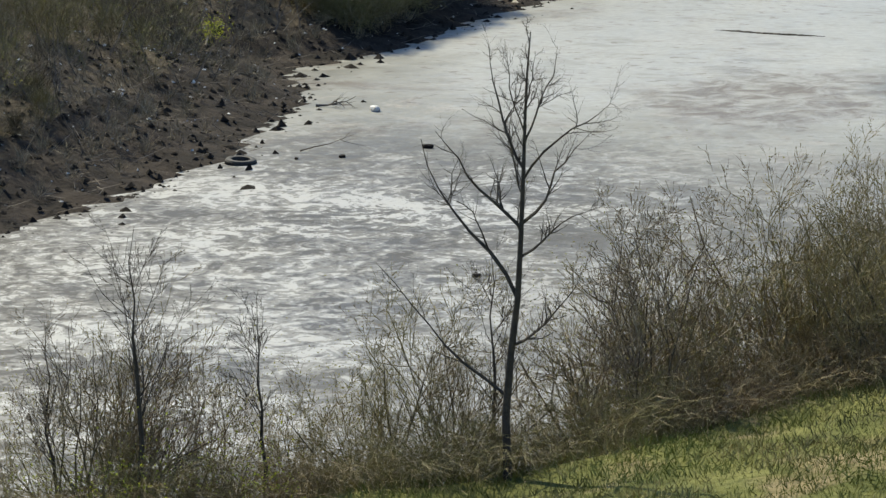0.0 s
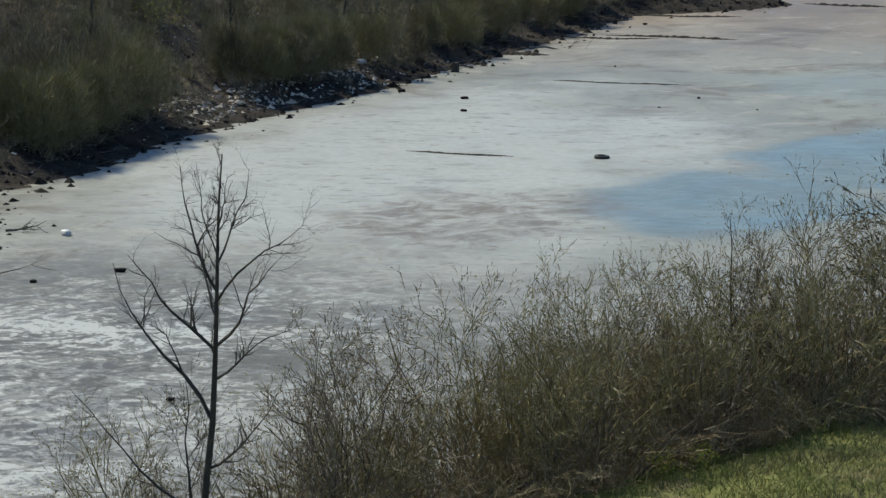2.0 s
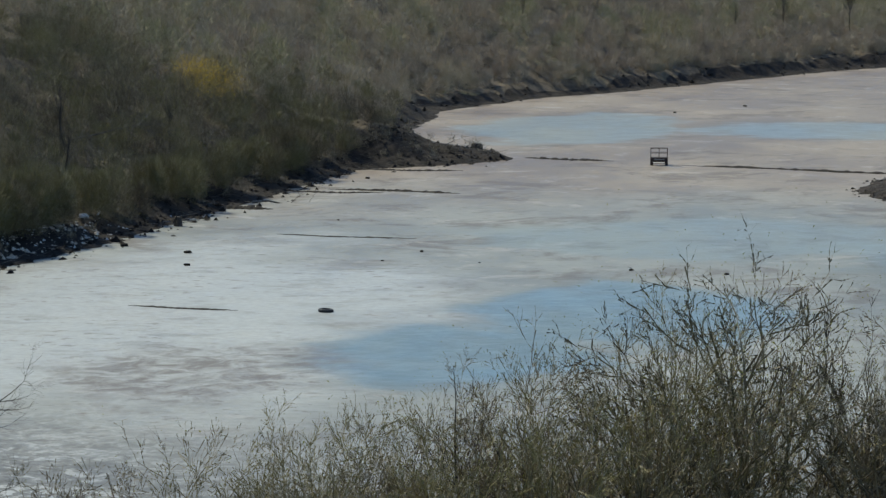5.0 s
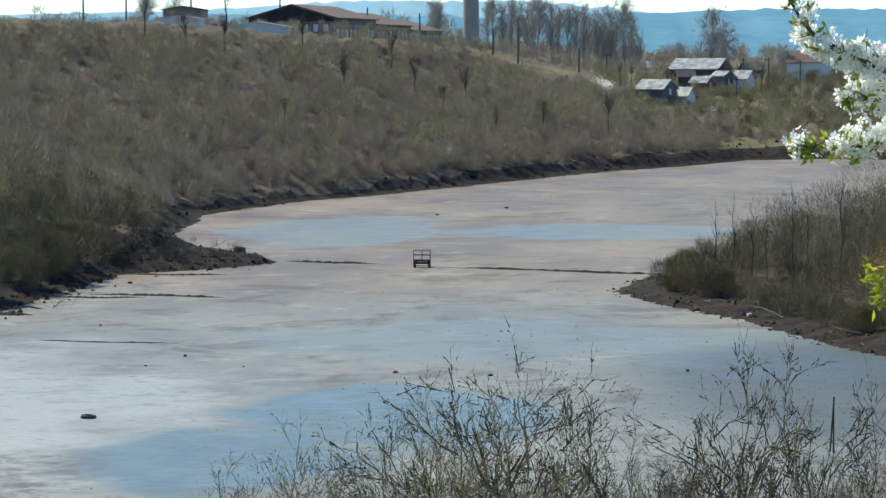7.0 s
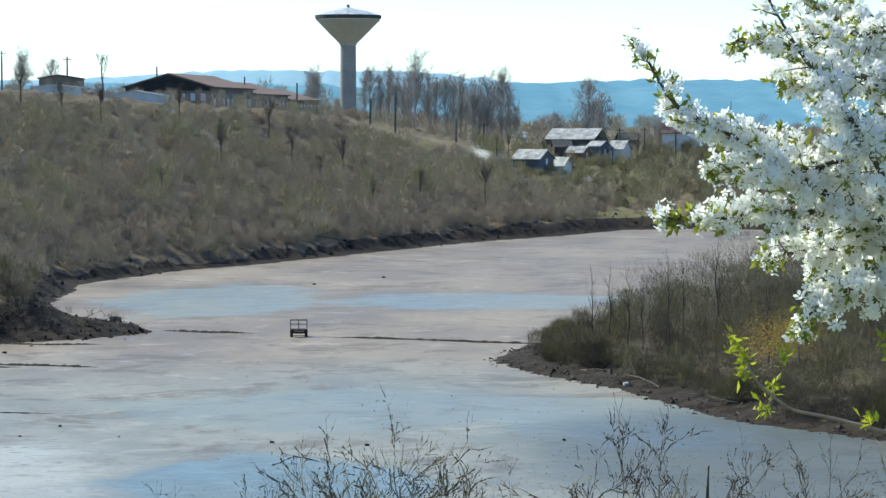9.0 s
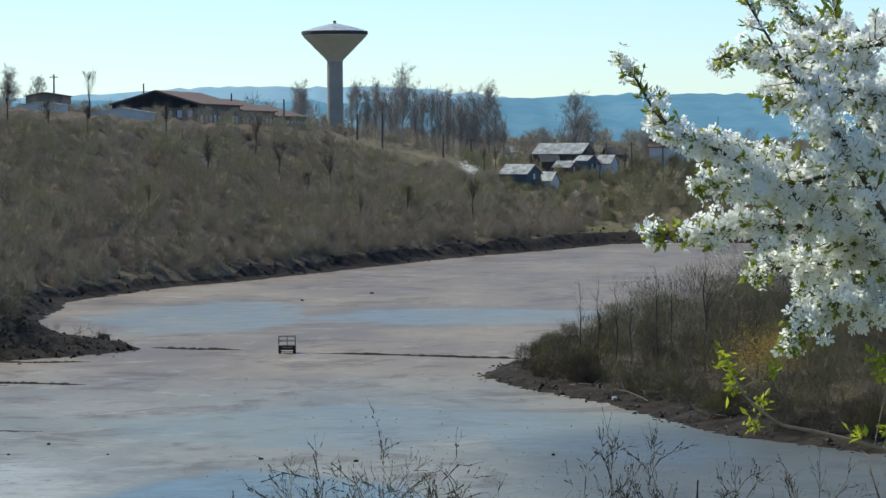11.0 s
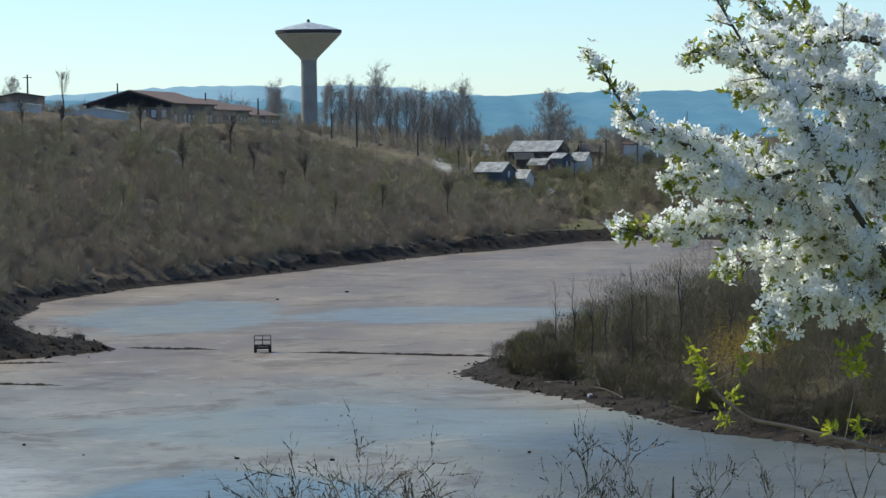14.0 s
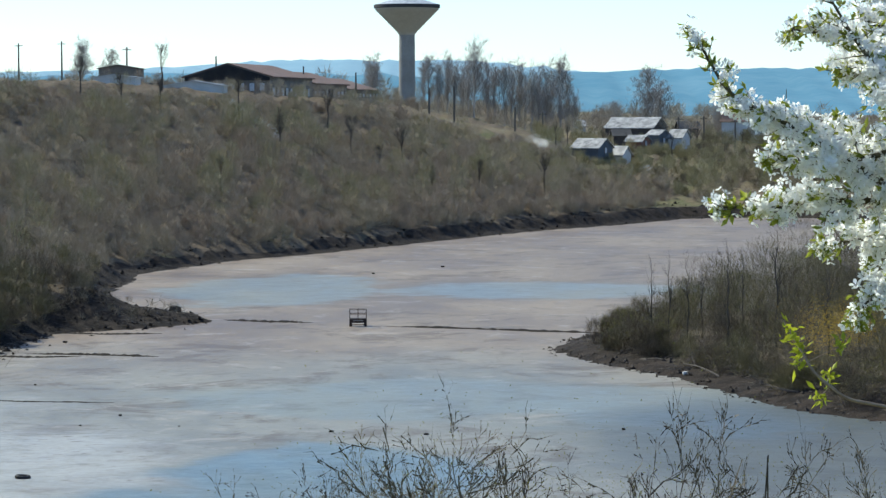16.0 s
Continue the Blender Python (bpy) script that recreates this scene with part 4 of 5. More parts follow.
leaf_cloud("tip_buds", [(x, y, land_at(x, y), 2.0) for x, y in ((7.6, 180), (8.6, 177), (10, 174.5), (19.5, 148), (22, 147))], 500, 0.08, M_BUD, "olive-green budding bushes at the tip of the spit", 13)
leaf_cloud("slope_buds", left_far[::9], 40, 0.13, M_BUD, "dull green buds on the slope shrubs", 5)


# ---------------------------------------------------------------- trees
def bare_tree(x, y, segs, material, label, group="", z=None, turn=0.0, name="bare_tree", limbs_from=0.5, fine=0):
    """A trunk and its crown of twigs."""
    t = empty(name, pose(x, y, land_at(x, y) if z is None else z, 0, 0, turn), label, "tree", group)
    child("trunk", mesh_np("trunk", *tubes(segs[segs[:, 3] > segs[0, 3] * limbs_from], 6), material), t)
    crown = child("crown", mesh_np("crown", *tubes(segs[segs[:, 3] <= segs[0, 3] * limbs_from]), material), t)
    if fine:
        r = np.random.default_rng(int(abs(x * 7 + y)))
        pick = segs[r.integers(0, len(segs), fine)]
        pick = pick[pick[:, 3] < segs[0, 3] * 0.4]
        way = pick[:, 4:7] - pick[:, 0:3]
        ends = np.concatenate([pick[:, 4:7], way / np.linalg.norm(way, axis=1, keepdims=True) + (0, 0, 0.3)], 1)
        child("twig_mass", mesh_np("twig_mass", *spikes(ends, 0.06 * segs[:, 6].max(), r, 1.0, 0.024), material), crown, kind="stuff")
    return t


def vase_tree(seed, height, r0, limbs, splay, fork=0.25):
    """A trunk that breaks into many rising limbs with fine upright twigs."""
    r = np.random.default_rng(seed)
    segs = []
    z, q = 0.0, np.array((0.0, 0.0, -0.2))
    for k in range(5):
        q2 = np.array((r.normal(0, 0.012 * height), r.normal(0, 0.012 * height), height * (k + 1) / 6))
        segs.append((*q, r0 * (1 - 0.15 * k), *q2, r0 * (0.85 - 0.15 * k)))
        q = q2
    for _ in range(limbs):
        h = r.uniform(fork, 0.85)
        a, tilt = r.uniform(0, 6.28), r.uniform(0.3, 1.0) * splay
        L = height * r.uniform(0.7, 1.05) * (1.02 - h)
        grow(r, segs, (0, 0, h * height), (math.cos(a) * tilt, math.sin(a) * tilt, 1), L, r0 * 0.3 * (1.2 - h), 1, 2, 5, 0.3, 0.04, 0.06, steps=4, shrink=0.42, start=0.1)
    return np.array(segs)


def twiggy_tree(seed, height, r0, limbs, splay, low=0.15, reach=0.3, kids=5):
    """A trunk that runs to the top, with rising limbs along it that end in fine twigs."""
    r = np.random.default_rng(seed)
    segs, path = [], [np.array((0.0, 0.0, -0.2))]
    for k in range(8):
        path.append(np.array((r.normal(0, 0.010 * height), r.normal(0, 0.010 * height), height * (k + 1) / 8.3)))
        segs.append((*path[k], r0 * (1 - 0.115 * k), *path[k + 1], r0 * (0.885 - 0.115 * k)))
    for _ in range(limbs):
        h = low + (0.93 - low) * r.uniform()
        i = min(7, int(h * 8.3))
        q = path[i] + (path[i + 1] - path[i]) * r.uniform()
        a, tilt = r.uniform(0, 6.28), r.uniform(0.5, 1.15) * splay
        L = height * reach * r.uniform(0.6, 1.1) * (1.15 - 0.75 * h)
        grow(r, segs, q, (math.cos(a) * tilt, math.sin(a) * tilt, 1), L, r0 * 0.32 * (1.15 - h), 1, 3, kids, 0.4, 0.05, 0.09, steps=4, shrink=0.5, start=0.15)
    return np.array(segs)


BANK_T = [vase_tree(300 + k, 4.4, 0.11, 13, 0.6, 0.4) for k in range(4)]
SAPLING = [twiggy_tree(310 + k, 4.6, 0.05, 14, 0.55, 0.3, 0.34, 3) for k in range(4)]
for k, (x, y, f) in enumerate([(-52, 345, 1.0), (-47, 345, 0.9), (-45, 370, 1.1), (-28, 352, 1.15), (-35, 372, 1.0), (-20, 372, 1.0), (-32, 318, 0.7), (-13.5, 378, 1.05), (5.8, 385, 1.1), (-3, 372, 0.8), (-16, 365, 0.8), (-9, 362, 0.75), (-43, 352, 0.9), (-24, 385, 1.0)]):
    bare_tree(x, y, BANK_T[k % 4] * (f * 1.2), M_SLOPEBARK, "small dark bare tree standing on the slope", "trees on the slope", turn=k * 67, fine=900)
for k, (x, y, f) in enumerate([(9.5, 178, 0.95), (10.6, 177, 1.0), (11.6, 174, 1.05), (12.6, 176, 0.9), (13.8, 171, 1.1), (16.5, 168, 1.25), (20.5, 160, 1.3), (19, 163, 1.1), (14.8, 172, 1.0)]):
    bare_tree(x, y, SAPLING[k % 4] * (1.25 * f), M_SLOPEBARK, "slim dark sapling standing out of the spit scrub", "saplings on the spit", turn=k * 91)
for k, (x, y, f) in enumerate([(8.6, 446, 0.9), (20.5, 468, 0.8), (28.5, 470, 0.9), (34, 488, 1.1), (11.5, 492, 0.9), (37, 466, 0.8), (41, 478, 1.0), (17.5, 486, 0.9), (22, 496, 0.7), (31, 500, 1.0)]):
    bare_tree(x, y, BANK_T[k % 4] * f, M_SLOPEBARK, "bare tree growing among the sheds", "trees among the sheds", turn=k * 37, fine=400)
leaf_cloud("white_bush", [(5.4, 432, land_at(5.4, 432), 2.4), (6.4, 433, land_at(6.4, 433), 1.8)], 260, 0.2, M_PETAL, "small bush in white blossom on the slope", 8)
for k, (x, y, f) in enumerate([(-51, 106, 1.1), (-54, 118, 1.2), (-46.5, 126, 0.8), (-49, 133, 1.1), (-44.5, 142, 0.8), (-46, 150, 1.0), (-42.5, 158, 0.8), (-45, 166, 1.0), (-41, 178, 0.8), (-56, 104, 1.3), (-52, 145, 1.2)]):
    bare_tree(x, y, BANK_T[k % 4] * f, M_BARK, "dark bare tree growing out of the bank brush", "trees on the far bank", turn=k * 61, fine=150)
leaning = bare_tree(-50, 115, BANK_T[1] * 1.25, M_BARK, "dark leaning tree on the far bank")
leaning.matrix_basis = pose(-50, 115, land_at(-50, 115), 8, 38, 10)
POPLAR = [twiggy_tree(320 + k, 13.0, 0.17, 50, 0.5, 0.12, 0.42, 6) for k in range(4)]
for k, (x, y, f) in enumerate([(-14.5, 560, 0.75), (-11, 565, 0.85), (-5.5, 555, 1.08), (-3, 570, 0.9), (0.5, 560, 0.85), (3.5, 566, 0.95), (6, 560, 0.95), (9, 558, 0.98), (11.5, 555, 1.08), (13, 560, 0.85), (-8, 572, 0.8), (15, 570, 0.6), (-16, 575, 0.7), (-12.6, 558, 0.7), (-9.4, 561, 0.78), (-6.6, 566, 0.85), (-1.4, 562, 0.8), (2, 572, 0.85), (4.8, 574, 0.8), (7.6, 568, 0.9), (10.2, 572, 0.8)]):
    bare_tree(x, y, POPLAR[k % 4] * f, M_HAZEDBARK, "tall bare poplar behind the embankment", "row of poplars", turn=k * 83, fine=2600)
BROAD = [twiggy_tree(340 + k, 10.0, 0.17, 44, 0.75, 0.12, 0.5, 6) for k in range(3)]
for k, (x, y, f) in enumerate([(29, 560, 1.15), (32, 566, 1.0), (-84, 560, 0.85), (-79, 565, 0.75), (-26, 560, 0.8), (-25, 545, 0.7), (22, 540, 0.6), (40, 520, 0.6)]):
    bare_tree(x, y, BROAD[k % 3] * f, M_HAZEDBARK, "bare spreading tree on the plain", "trees on the plain", turn=k * 51, fine=5000)

# ---------------------------------------------------------------- tower, hall, houses, poles
def water_tower(x, y, z):
    t = empty("water_tower", pose(x, y, z), "cream concrete water tower with a funnel-shaped tank", "water tower")
    part("shaft", turned([(2.05, -2), (2.0, 0), (1.9, 17.0), (1.9, 19.2)], 40), M_CONC, t)
    part("tank", turned([(1.92, 18.6), (2.3, 19.2), (7.7, 24.7), (7.75, 25.1)], 48), M_CUP, t)
    part("rim", turned([(7.78, 25.0), (8.02, 25.1), (8.02, 25.8), (7.8, 25.9)], 48), M_TARROOF, t, "dark band round the tank's rim")
    part("roof", turned([(8.0, 25.85), (4.5, 26.9), (0.5, 27.75), (0.4, 27.8)], 48), M_ZINC, t, "pale shallow conical roof")
    part("vent", turned([(0.35, 27.7), (0.35, 28.2), (0.5, 28.25), (0.1, 28.5)], 12), M_TARROOF, t)
    return t


water_tower(-22.9, 677, 14.6)


def gabled(bm, w, l, eave, ridge, over=0.3, thick=0.12):
    """Two roof slabs over a plan w wide (x) and l long (y), the ridge along y."""
    for s in (-1, 1):
        a = [(0, -l / 2 - over, ridge), (s * (w / 2 + over), -l / 2 - over, eave - over * (ridge - eave) / (w / 2)), (s * (w / 2 + over), l / 2 + over, eave - over * (ridge - eave) / (w / 2)), (0, l / 2 + over, ridge)]
        lo = [bm.verts.new(p) for p in a]
        hi = [bm.verts.new((p[0], p[1], p[2] + thick)) for p in a]
        bm.faces.new(lo)
        bm.faces.new(hi[::-1])
        for i in range(4):
            j = (i + 1) % 4
            bm.faces.new((lo[j], lo[i], hi[i], hi[j]))
    bmesh.ops.recalc_face_normals(bm, faces=bm.faces)
    return bm


def walls(bm, w, l, eave, ridge):
    prof = [(-w / 2, -3), (w / 2, -3), (w / 2, eave), (0, ridge), (-w / 2, eave)]
    a = [bm.verts.new((x, -l / 2, z)) for x, z in prof]
    b = [bm.verts.new((x, l / 2, z)) for x, z in prof]
    bm.faces.new(a)
    bm.faces.new(b[::-1])
    for i in range(5):
        j = (i + 1) % 5
        bm.faces.new((a[j], a[i], b[i], b[j]))
    bmesh.ops.recalc_face_normals(bm, faces=bm.faces)
    return bm


def house(x, y, z, w, l, eave, ridge, turn, wall_m, roof_m, label, windows=2, name="house", group="village houses"):
    t = empty(name, pose(x, y, z, 0, 0, turn), label, "building", group)
    part("wall", walls(bmesh.new(), w, l, eave, ridge), wall_m, t)
    part("roof", gabled(bmesh.new(), w, l, eave + 0.02, ridge + 0.02), roof_m, t)
    for k in range(windows):
        cx = -w / 2 + (k + 0.5) * w / windows
        win = part("window", boxes((cx - 0.45, -l / 2 - 0.06, eave * 0.35, cx + 0.45, -l / 2 + 0.02, eave * 0.35 + 1.1)), M_SHED, t)
        part("pane", boxes((cx - 0.36, -l / 2 - 0.075, eave * 0.35 + 0.09, cx + 0.36, -l / 2 - 0.055, eave * 0.35 + 1.01)), M_PANE, win)
    return t


# the long works hall on the embankment: gable towards the pond, long side running away
def works_hall():
    t = empty("works_hall", pose(-42.2, 430, 16.0, 0, 0, -7.8), "long grey works hall with a rusty red roof in three steps", "building", "works buildings")
    w = 13.4
    for k, (y0, y1, drop) in enumerate([(0, 32, 0.0), (32, 62, 0.8), (62, 92, 1.6)]):
        eave, ridge, l = 4.55 - drop, 6.5 - drop, y1 - y0
        bm = walls(bmesh.new(), w, l, eave, ridge)
        bmesh.ops.translate(bm, vec=(0, (y0 + y1) / 2, 0), verts=bm.verts)
        part("wall", bm, M_HALL, t)
        bm = gabled(bmesh.new(), w, l - 1.2, eave + 0.02, ridge + 0.02, 0.55, 0.2)
        bmesh.ops.translate(bm, vec=(0, (y0 + y1) / 2, 0), verts=bm.verts)
        part("roof", bm, M_REDROOF, t)
        for q in range(9):
            a = y0 + 1.2 + q * 3.3
            win = part("window", boxes((w / 2 - 0.02, a, 1.5, w / 2 + 0.10, a + 1.9, 3.0 - drop * 0.4)), M_SHED, t)
            part("pane", boxes((w / 2 + 0.095, a + 0.14, 1.62, w / 2 + 0.13, a + 1.76, 2.88 - drop * 0.4)), M_PANE, win)
    bm = bmesh.new()
    vs = [bm.verts.new(p) for p in ((-w / 2, -0.10, 4.0), (w / 2, -0.10, 4.0), (w / 2, -0.10, 4.5), (0, -0.10, 6.45), (-w / 2, -0.10, 4.5))]
    bm.faces.new(vs)
    bmesh.ops.solidify(bm, geom=bm.faces[:], thickness=0.08)
    part("gable_cladding", bm, M_TARROOF, t, "dark cladding on the gable")
    for k in range(8):
        win = part("window", boxes((-w / 2 + 0.5 + k * 1.6, -0.10, 2.3, -w / 2 + 1.5 + k * 1.6, 0.02, 3.7)), M_SHED, t)
        part("pane", boxes((-w / 2 + 0.62 + k * 1.6, -0.13, 2.42, -w / 2 + 1.38 + k * 1.6, -0.095, 3.58)), M_PANE, win)


works_hall()
house(-54.8, 398, 19.3, 6, 6, 0.8, 1.2, 0, M_WHITE, M_ZINC, "low white shed with a pale flat roof", 0, "shed", "works buildings")
house(-43.6, 398, 18.0, 8.6, 5, 0.9, 1.6, 0, M_WHITE, M_ZINC, "long low shed with a bright sheet roof", 0, "shed", "works buildings")
house(-58.5, 430, 18.6, 6, 7, 3.2, 3.7, 0, M_HALL, M_TARROOF, "dark block with a flat felt roof", 2, "works_block", "works buildings")
for x, y, w, l, e, r, tn, wm, rm, lab in [
    (14.7, 456, 5.0, 4.9, 1.57, 2.95, 60, M_SLATE, M_TIN, "slate-blue timber shed with a bright sheet roof"), (19.4, 458.5, 3.0, 2.3, 1.15, 2.4, 60, M_WHITE, M_TIN, "small lean-to with a pale roof"),
    (23.7, 488.5, 4.0, 3.0, 1.5, 2.5, 64, M_BRICK, M_TIN, "small red-walled house with a grey roof"), (27.5, 493, 4.0, 2.3, 2.4, 3.2, 58, M_SLATE, M_TIN, "narrow dark blue house with a grey roof"),
    (24.7, 515, 7.0, 9.4, 2.2, 4.0, 64, M_SHED, M_TIN, "larger house with a wide grey sheet roof"), (31.2, 494, 3.4, 2.7, 1.2, 2.5, 62, M_WHITE, M_TIN, "small outbuilding with a white roof"),
    (37.1, 560, 6, 4, 1.5, 2.9, 95, M_SHED, M_TARROOF, "dark house with a felt roof"), (16.6, 600, 4, 2.4, 1.3, 2.6, 90, M_WHITE, M_TIN, "small pale house standing among bare trees"),
    (21.2, 500, 3.5, 3.0, 1.6, 2.6, 96, M_SHED, M_TARROOF, "low dark shed behind the red house"),
    (52, 470, 7, 6, 2.8, 4.6, 85, M_WHITE, M_TIN, "white house behind the blossom"), (58, 475, 6, 6, 2.6, 4.2, 70, M_WHITE, M_TARROOF, "white house with dark roof"), (45, 520, 6, 8, 3, 4.8, 80, M_WHITE, M_REDROOF, "pale house with a red roof")]:
    house(x, y, land_at(x, y) + (0.5 if y < 540 else -0.1), w, l, e, r, tn, wm, rm, lab, 1 if e > 1.45 else 0)


def line_pole(x, y, z, h, arm):
    t = empty("line_pole", pose(x, y, z, 0, 0, 0), "dark concrete pole of the power line", "pole", "line poles")
    part("mast", turned([(0.20, -1), (0.17, 0), (0.12, h)], 8), M_POLE, t)
    if arm:
        part("crossarm", boxes((-0.7, -0.05, h - 0.5, 0.7, 0.05, h - 0.38)), M_POLE, t)
    return t


for x, y, h, arm in [(-7.5, 440, 5.8, 0), (-48, 470, 6.2, 0), (-34, 480, 5.4, 0), (-59, 440, 6.6, 1), (-24.5, 470, 5.2, 0), (2.2, 470, 4.6, 0), (7, 480, 5, 1), (-13, 500, 4.6, 0), (36, 500, 5.4, 1), (42, 505, 5.2, 1), (-74, 470, 8, 1), (-83, 480, 7.6, 1), (31.5, 500, 5.6, 1)]:
    line_pole(x, y, land_at(x, y), h, arm)


# ---------------------------------------------------------------- the near bank
# the young tree at the grass edge
rt = np.random.default_rng(77)
ys = []
trunk_path = [(0, 0, -0.15), (-0.02, 0, 0.7), (0.04, 0, 1.35), (0.12, 0, 1.95), (0.16, 0, 2.6), (0.19, 0, 3.2), (0.21, 0, 3.75), (0.24, 0, 4.3), (0.28, 0, 4.72)]
rad = np.linspace(0.05, 0.006, len(trunk_path))
for k, (a, b) in enumerate(zip(trunk_path, trunk_path[1:])):
    ys.append((*a, rad[k], *b, rad[k + 1]))
limbs = [(0.12, 1.95, (-0.95, 0.1, 0.85), 1.9, 0.026), (0.06, 1.45, (0.9, -0.2, 0.35), 1.0, 0.016), (0.16, 2.7, (-0.85, 0.3, 0.55), 1.3, 0.02), (0.18, 2.75, (0.75, 0.2, 0.8), 1.2, 0.018),
         (0.19, 3.2, (0.55, -0.2, 0.9), 1.4, 0.016), (0.20, 3.3, (-0.45, 0.1, 1.0), 1.3, 0.018), (0.21, 3.6, (0.4, 0.3, 1.0), 1.0, 0.012), (0.0, 0.9, (-0.95, 0.2, 0.45), 1.9, 0.018), (0.2, 3.7, (-0.3, -0.3, 1), 0.9, 0.011), (0.23, 4.0, (0.5, 0.1, 1), 0.6, 0.009), (0.19, 3.0, (-0.5, 0.3, 1), 1.0, 0.013), (0.17, 2.4, (0.8, 0.3, 0.5), 0.9, 0.014)]
for z in np.linspace(2.4, 4.6, 11):
    a = rt.uniform(0, 6.28)
    limbs.append((float(np.interp(z, [0, 1.35, 1.95, 4.72], [0, 0.04, 0.12, 0.28])), float(z), (math.cos(a) * 0.8, math.sin(a) * 0.5, 0.9), 0.28 + 0.14 * (4.7 - z), 0.007))
for x, z, d, L, r0 in limbs:
    grow(rt, ys, (x, 0, z), d, L * 1.04, r0 * 1.05, 1, 3, 7.5, 0.5, 0.05, 0.16, steps=7, shrink=0.42, start=0.15)
ys = np.array(ys)
young = empty("young_tree", pose(-8.80, 26.75, land_at(-8.80, 26.75)), "slender bare young tree at the edge of the grass", "tree")
child("trunk", mesh_np("trunk", *tubes(ys[:8], 8), M_BARK, True), young)
child("crown", mesh_np("crown", *tubes(ys[8:], 4), M_BARK), young)


def near_shrub_meshes(seed, stems, splay, bark=None, kids=4.6, spread=0.42, bend=0.13, girth=0.0075, stout=1.55):
    """Bare shrub one metre high: crooked forking stems, a crown of fine twigs, and the ends where buds sit."""
    r = np.random.default_rng(seed)
    segs, tips = [], []
    for _ in range(stems):
        a, tilt = r.uniform(0, 6.28), abs(r.normal(0, splay))
        grow(r, segs, (r.normal(0, 0.06), r.normal(0, 0.06), -0.06), (math.cos(a) * tilt, math.sin(a) * tilt, 1), r.uniform(0.5, 0.85), girth * r.uniform(0.7, 1.2), 0, 3, kids, spread, 0.05, bend * 1.2, tips, steps=6, start=0.3, shrink=0.5)
    s, tips = np.array(segs), np.array(tips)
    f = 1.03 / s[:, 6].max()
    s[:, [0, 1, 2, 4, 5, 6]] *= f
    tips[:, :3] *= f
    wood = s[:, 3] > 0.002
    tw = ribbons(s[~wood] * (1, 1, 1, stout, 1, 1, 1, stout), r)
    ends = tips[r.integers(0, len(tips), 600)]
    sv, sf = spikes(ends, 0.04, r, 1.2, 0.014)
    both = (np.concatenate([tw[0], sv]), np.concatenate([tw[1][:, [0, 1, 2]], tw[1][:, [0, 2, 3]], sf + len(tw[0])]))
    return (mesh_np("stem", *tubes(s[wood], 4), M_DARKSTEM), mesh_np("twig_mass", *both, bark or M_SHRUB), mesh_np("bud_mass", *blades(tips[::6], 0.007, r), M_BUD))


KINDS = [near_shrub_meshes(500 + k, 10 if k % 2 else 7, 0.32 if k % 2 else 0.5) for k in range(7)]
DARK_KINDS = [near_shrub_meshes(560 + k, 9, 0.36, M_GREYTWIG, 4.4, 0.42, 0.15, 0.008)[:2] for k in range(5)]
TALL_KINDS = [near_shrub_meshes(580 + k, 8, 0.34, M_DARKSTEM, 3.8, 0.42, 0.2, 0.0072, 2.3)[:2] for k in range(5)]


def near_shrub(k, x, y, h, turn, label, kinds=None):
    kinds = kinds or KINDS
    t = empty("bare_shrub", pose(x, y, land_at(x, y), 0, 0, turn), label, "shrub", "shrubs on the near bank")
    t.scale = (h * 0.85, h * 0.85, h)
    for nm, me in zip(("stem", "twig_mass", "bud_mass"), kinds[k % len(kinds)]):
        child(nm, me, t, kind="stuff")
    return t


LEFT_ROW = [(-14.2, 26.6, 2.4), (-12.9, 26, 3.0), (-12.6, 27.7, 2.6), (-12.2, 28.9, 2.4), (-11.1, 28.6, 2.2), (-9.8, 27.8, 2.4), (-8.9, 29.9, 3.1), (-8.3, 30, 3.4), (-8, 31.3, 3.6), (-6.8, 31.9, 3.7), (-6.3, 33.4, 3.5)]
MID_ROW = [(-8, 29.7, 3.2), (-7.8, 32, 3.6), (-6.7, 31.5, 3.4), (-6.1, 33.6, 3.5), (-4.8, 32.8, 3.1), (-3.6, 34.3, 3.5), (-3.1, 36.4, 3.2), (-1.6, 35.2, 3.4), (-0.7, 36.9, 3.9), (-3.7, 34.8, 3.5), (-5.9, 32.8, 3.3), (-4.7, 33.9, 3.3)]
RIGHT_ROW = [(-1.7, 35.6, 3.9), (-0.7, 35.9, 4.4), (0, 39, 4.3), (1.1, 37.9, 4.0), (2, 39.6, 4.0), (2.4, 37.8, 4.4), (-2, 37.2, 4.2), (-0.8, 36.4, 4.5), (1, 38.4, 4.3), (1.7, 39.6, 4.4), (2.4, 38.3, 4.6), (3.3, 39.1, 4.1), (4.2, 38.4, 3.8), (5.5, 39.8, 4.2), (6.6, 39, 4.0)]
for k, (x, y, h) in enumerate([(a, b, 1.06 * c) for a, b, c in LEFT_ROW + MID_ROW]):
    near_shrub(k, x, y, h, k * 77, "many-stemmed bare shrub with opening buds", DARK_KINDS if k % 4 == 2 else KINDS)
for k, (x, y, h) in enumerate(RIGHT_ROW):
    near_shrub(k, x, y, h * 1.02, k * 77, "tall dark bare shrub with upright stems", TALL_KINDS)
rn = np.random.default_rng(21)
for k in range(72):
    x = rn.uniform(-13, -1) if k < 46 else rn.uniform(-8, -2)
    y = float(edge_line(x)) + rn.uniform(0.6, 5)
    near_shrub(k, x, y, rn.uniform(1.5, 2.6) if x < -9 else rn.uniform(2.0, 3.4), rn.uniform(0, 360), "bare shrub standing in the thicket", DARK_KINDS if k % 7 == 0 else KINDS)

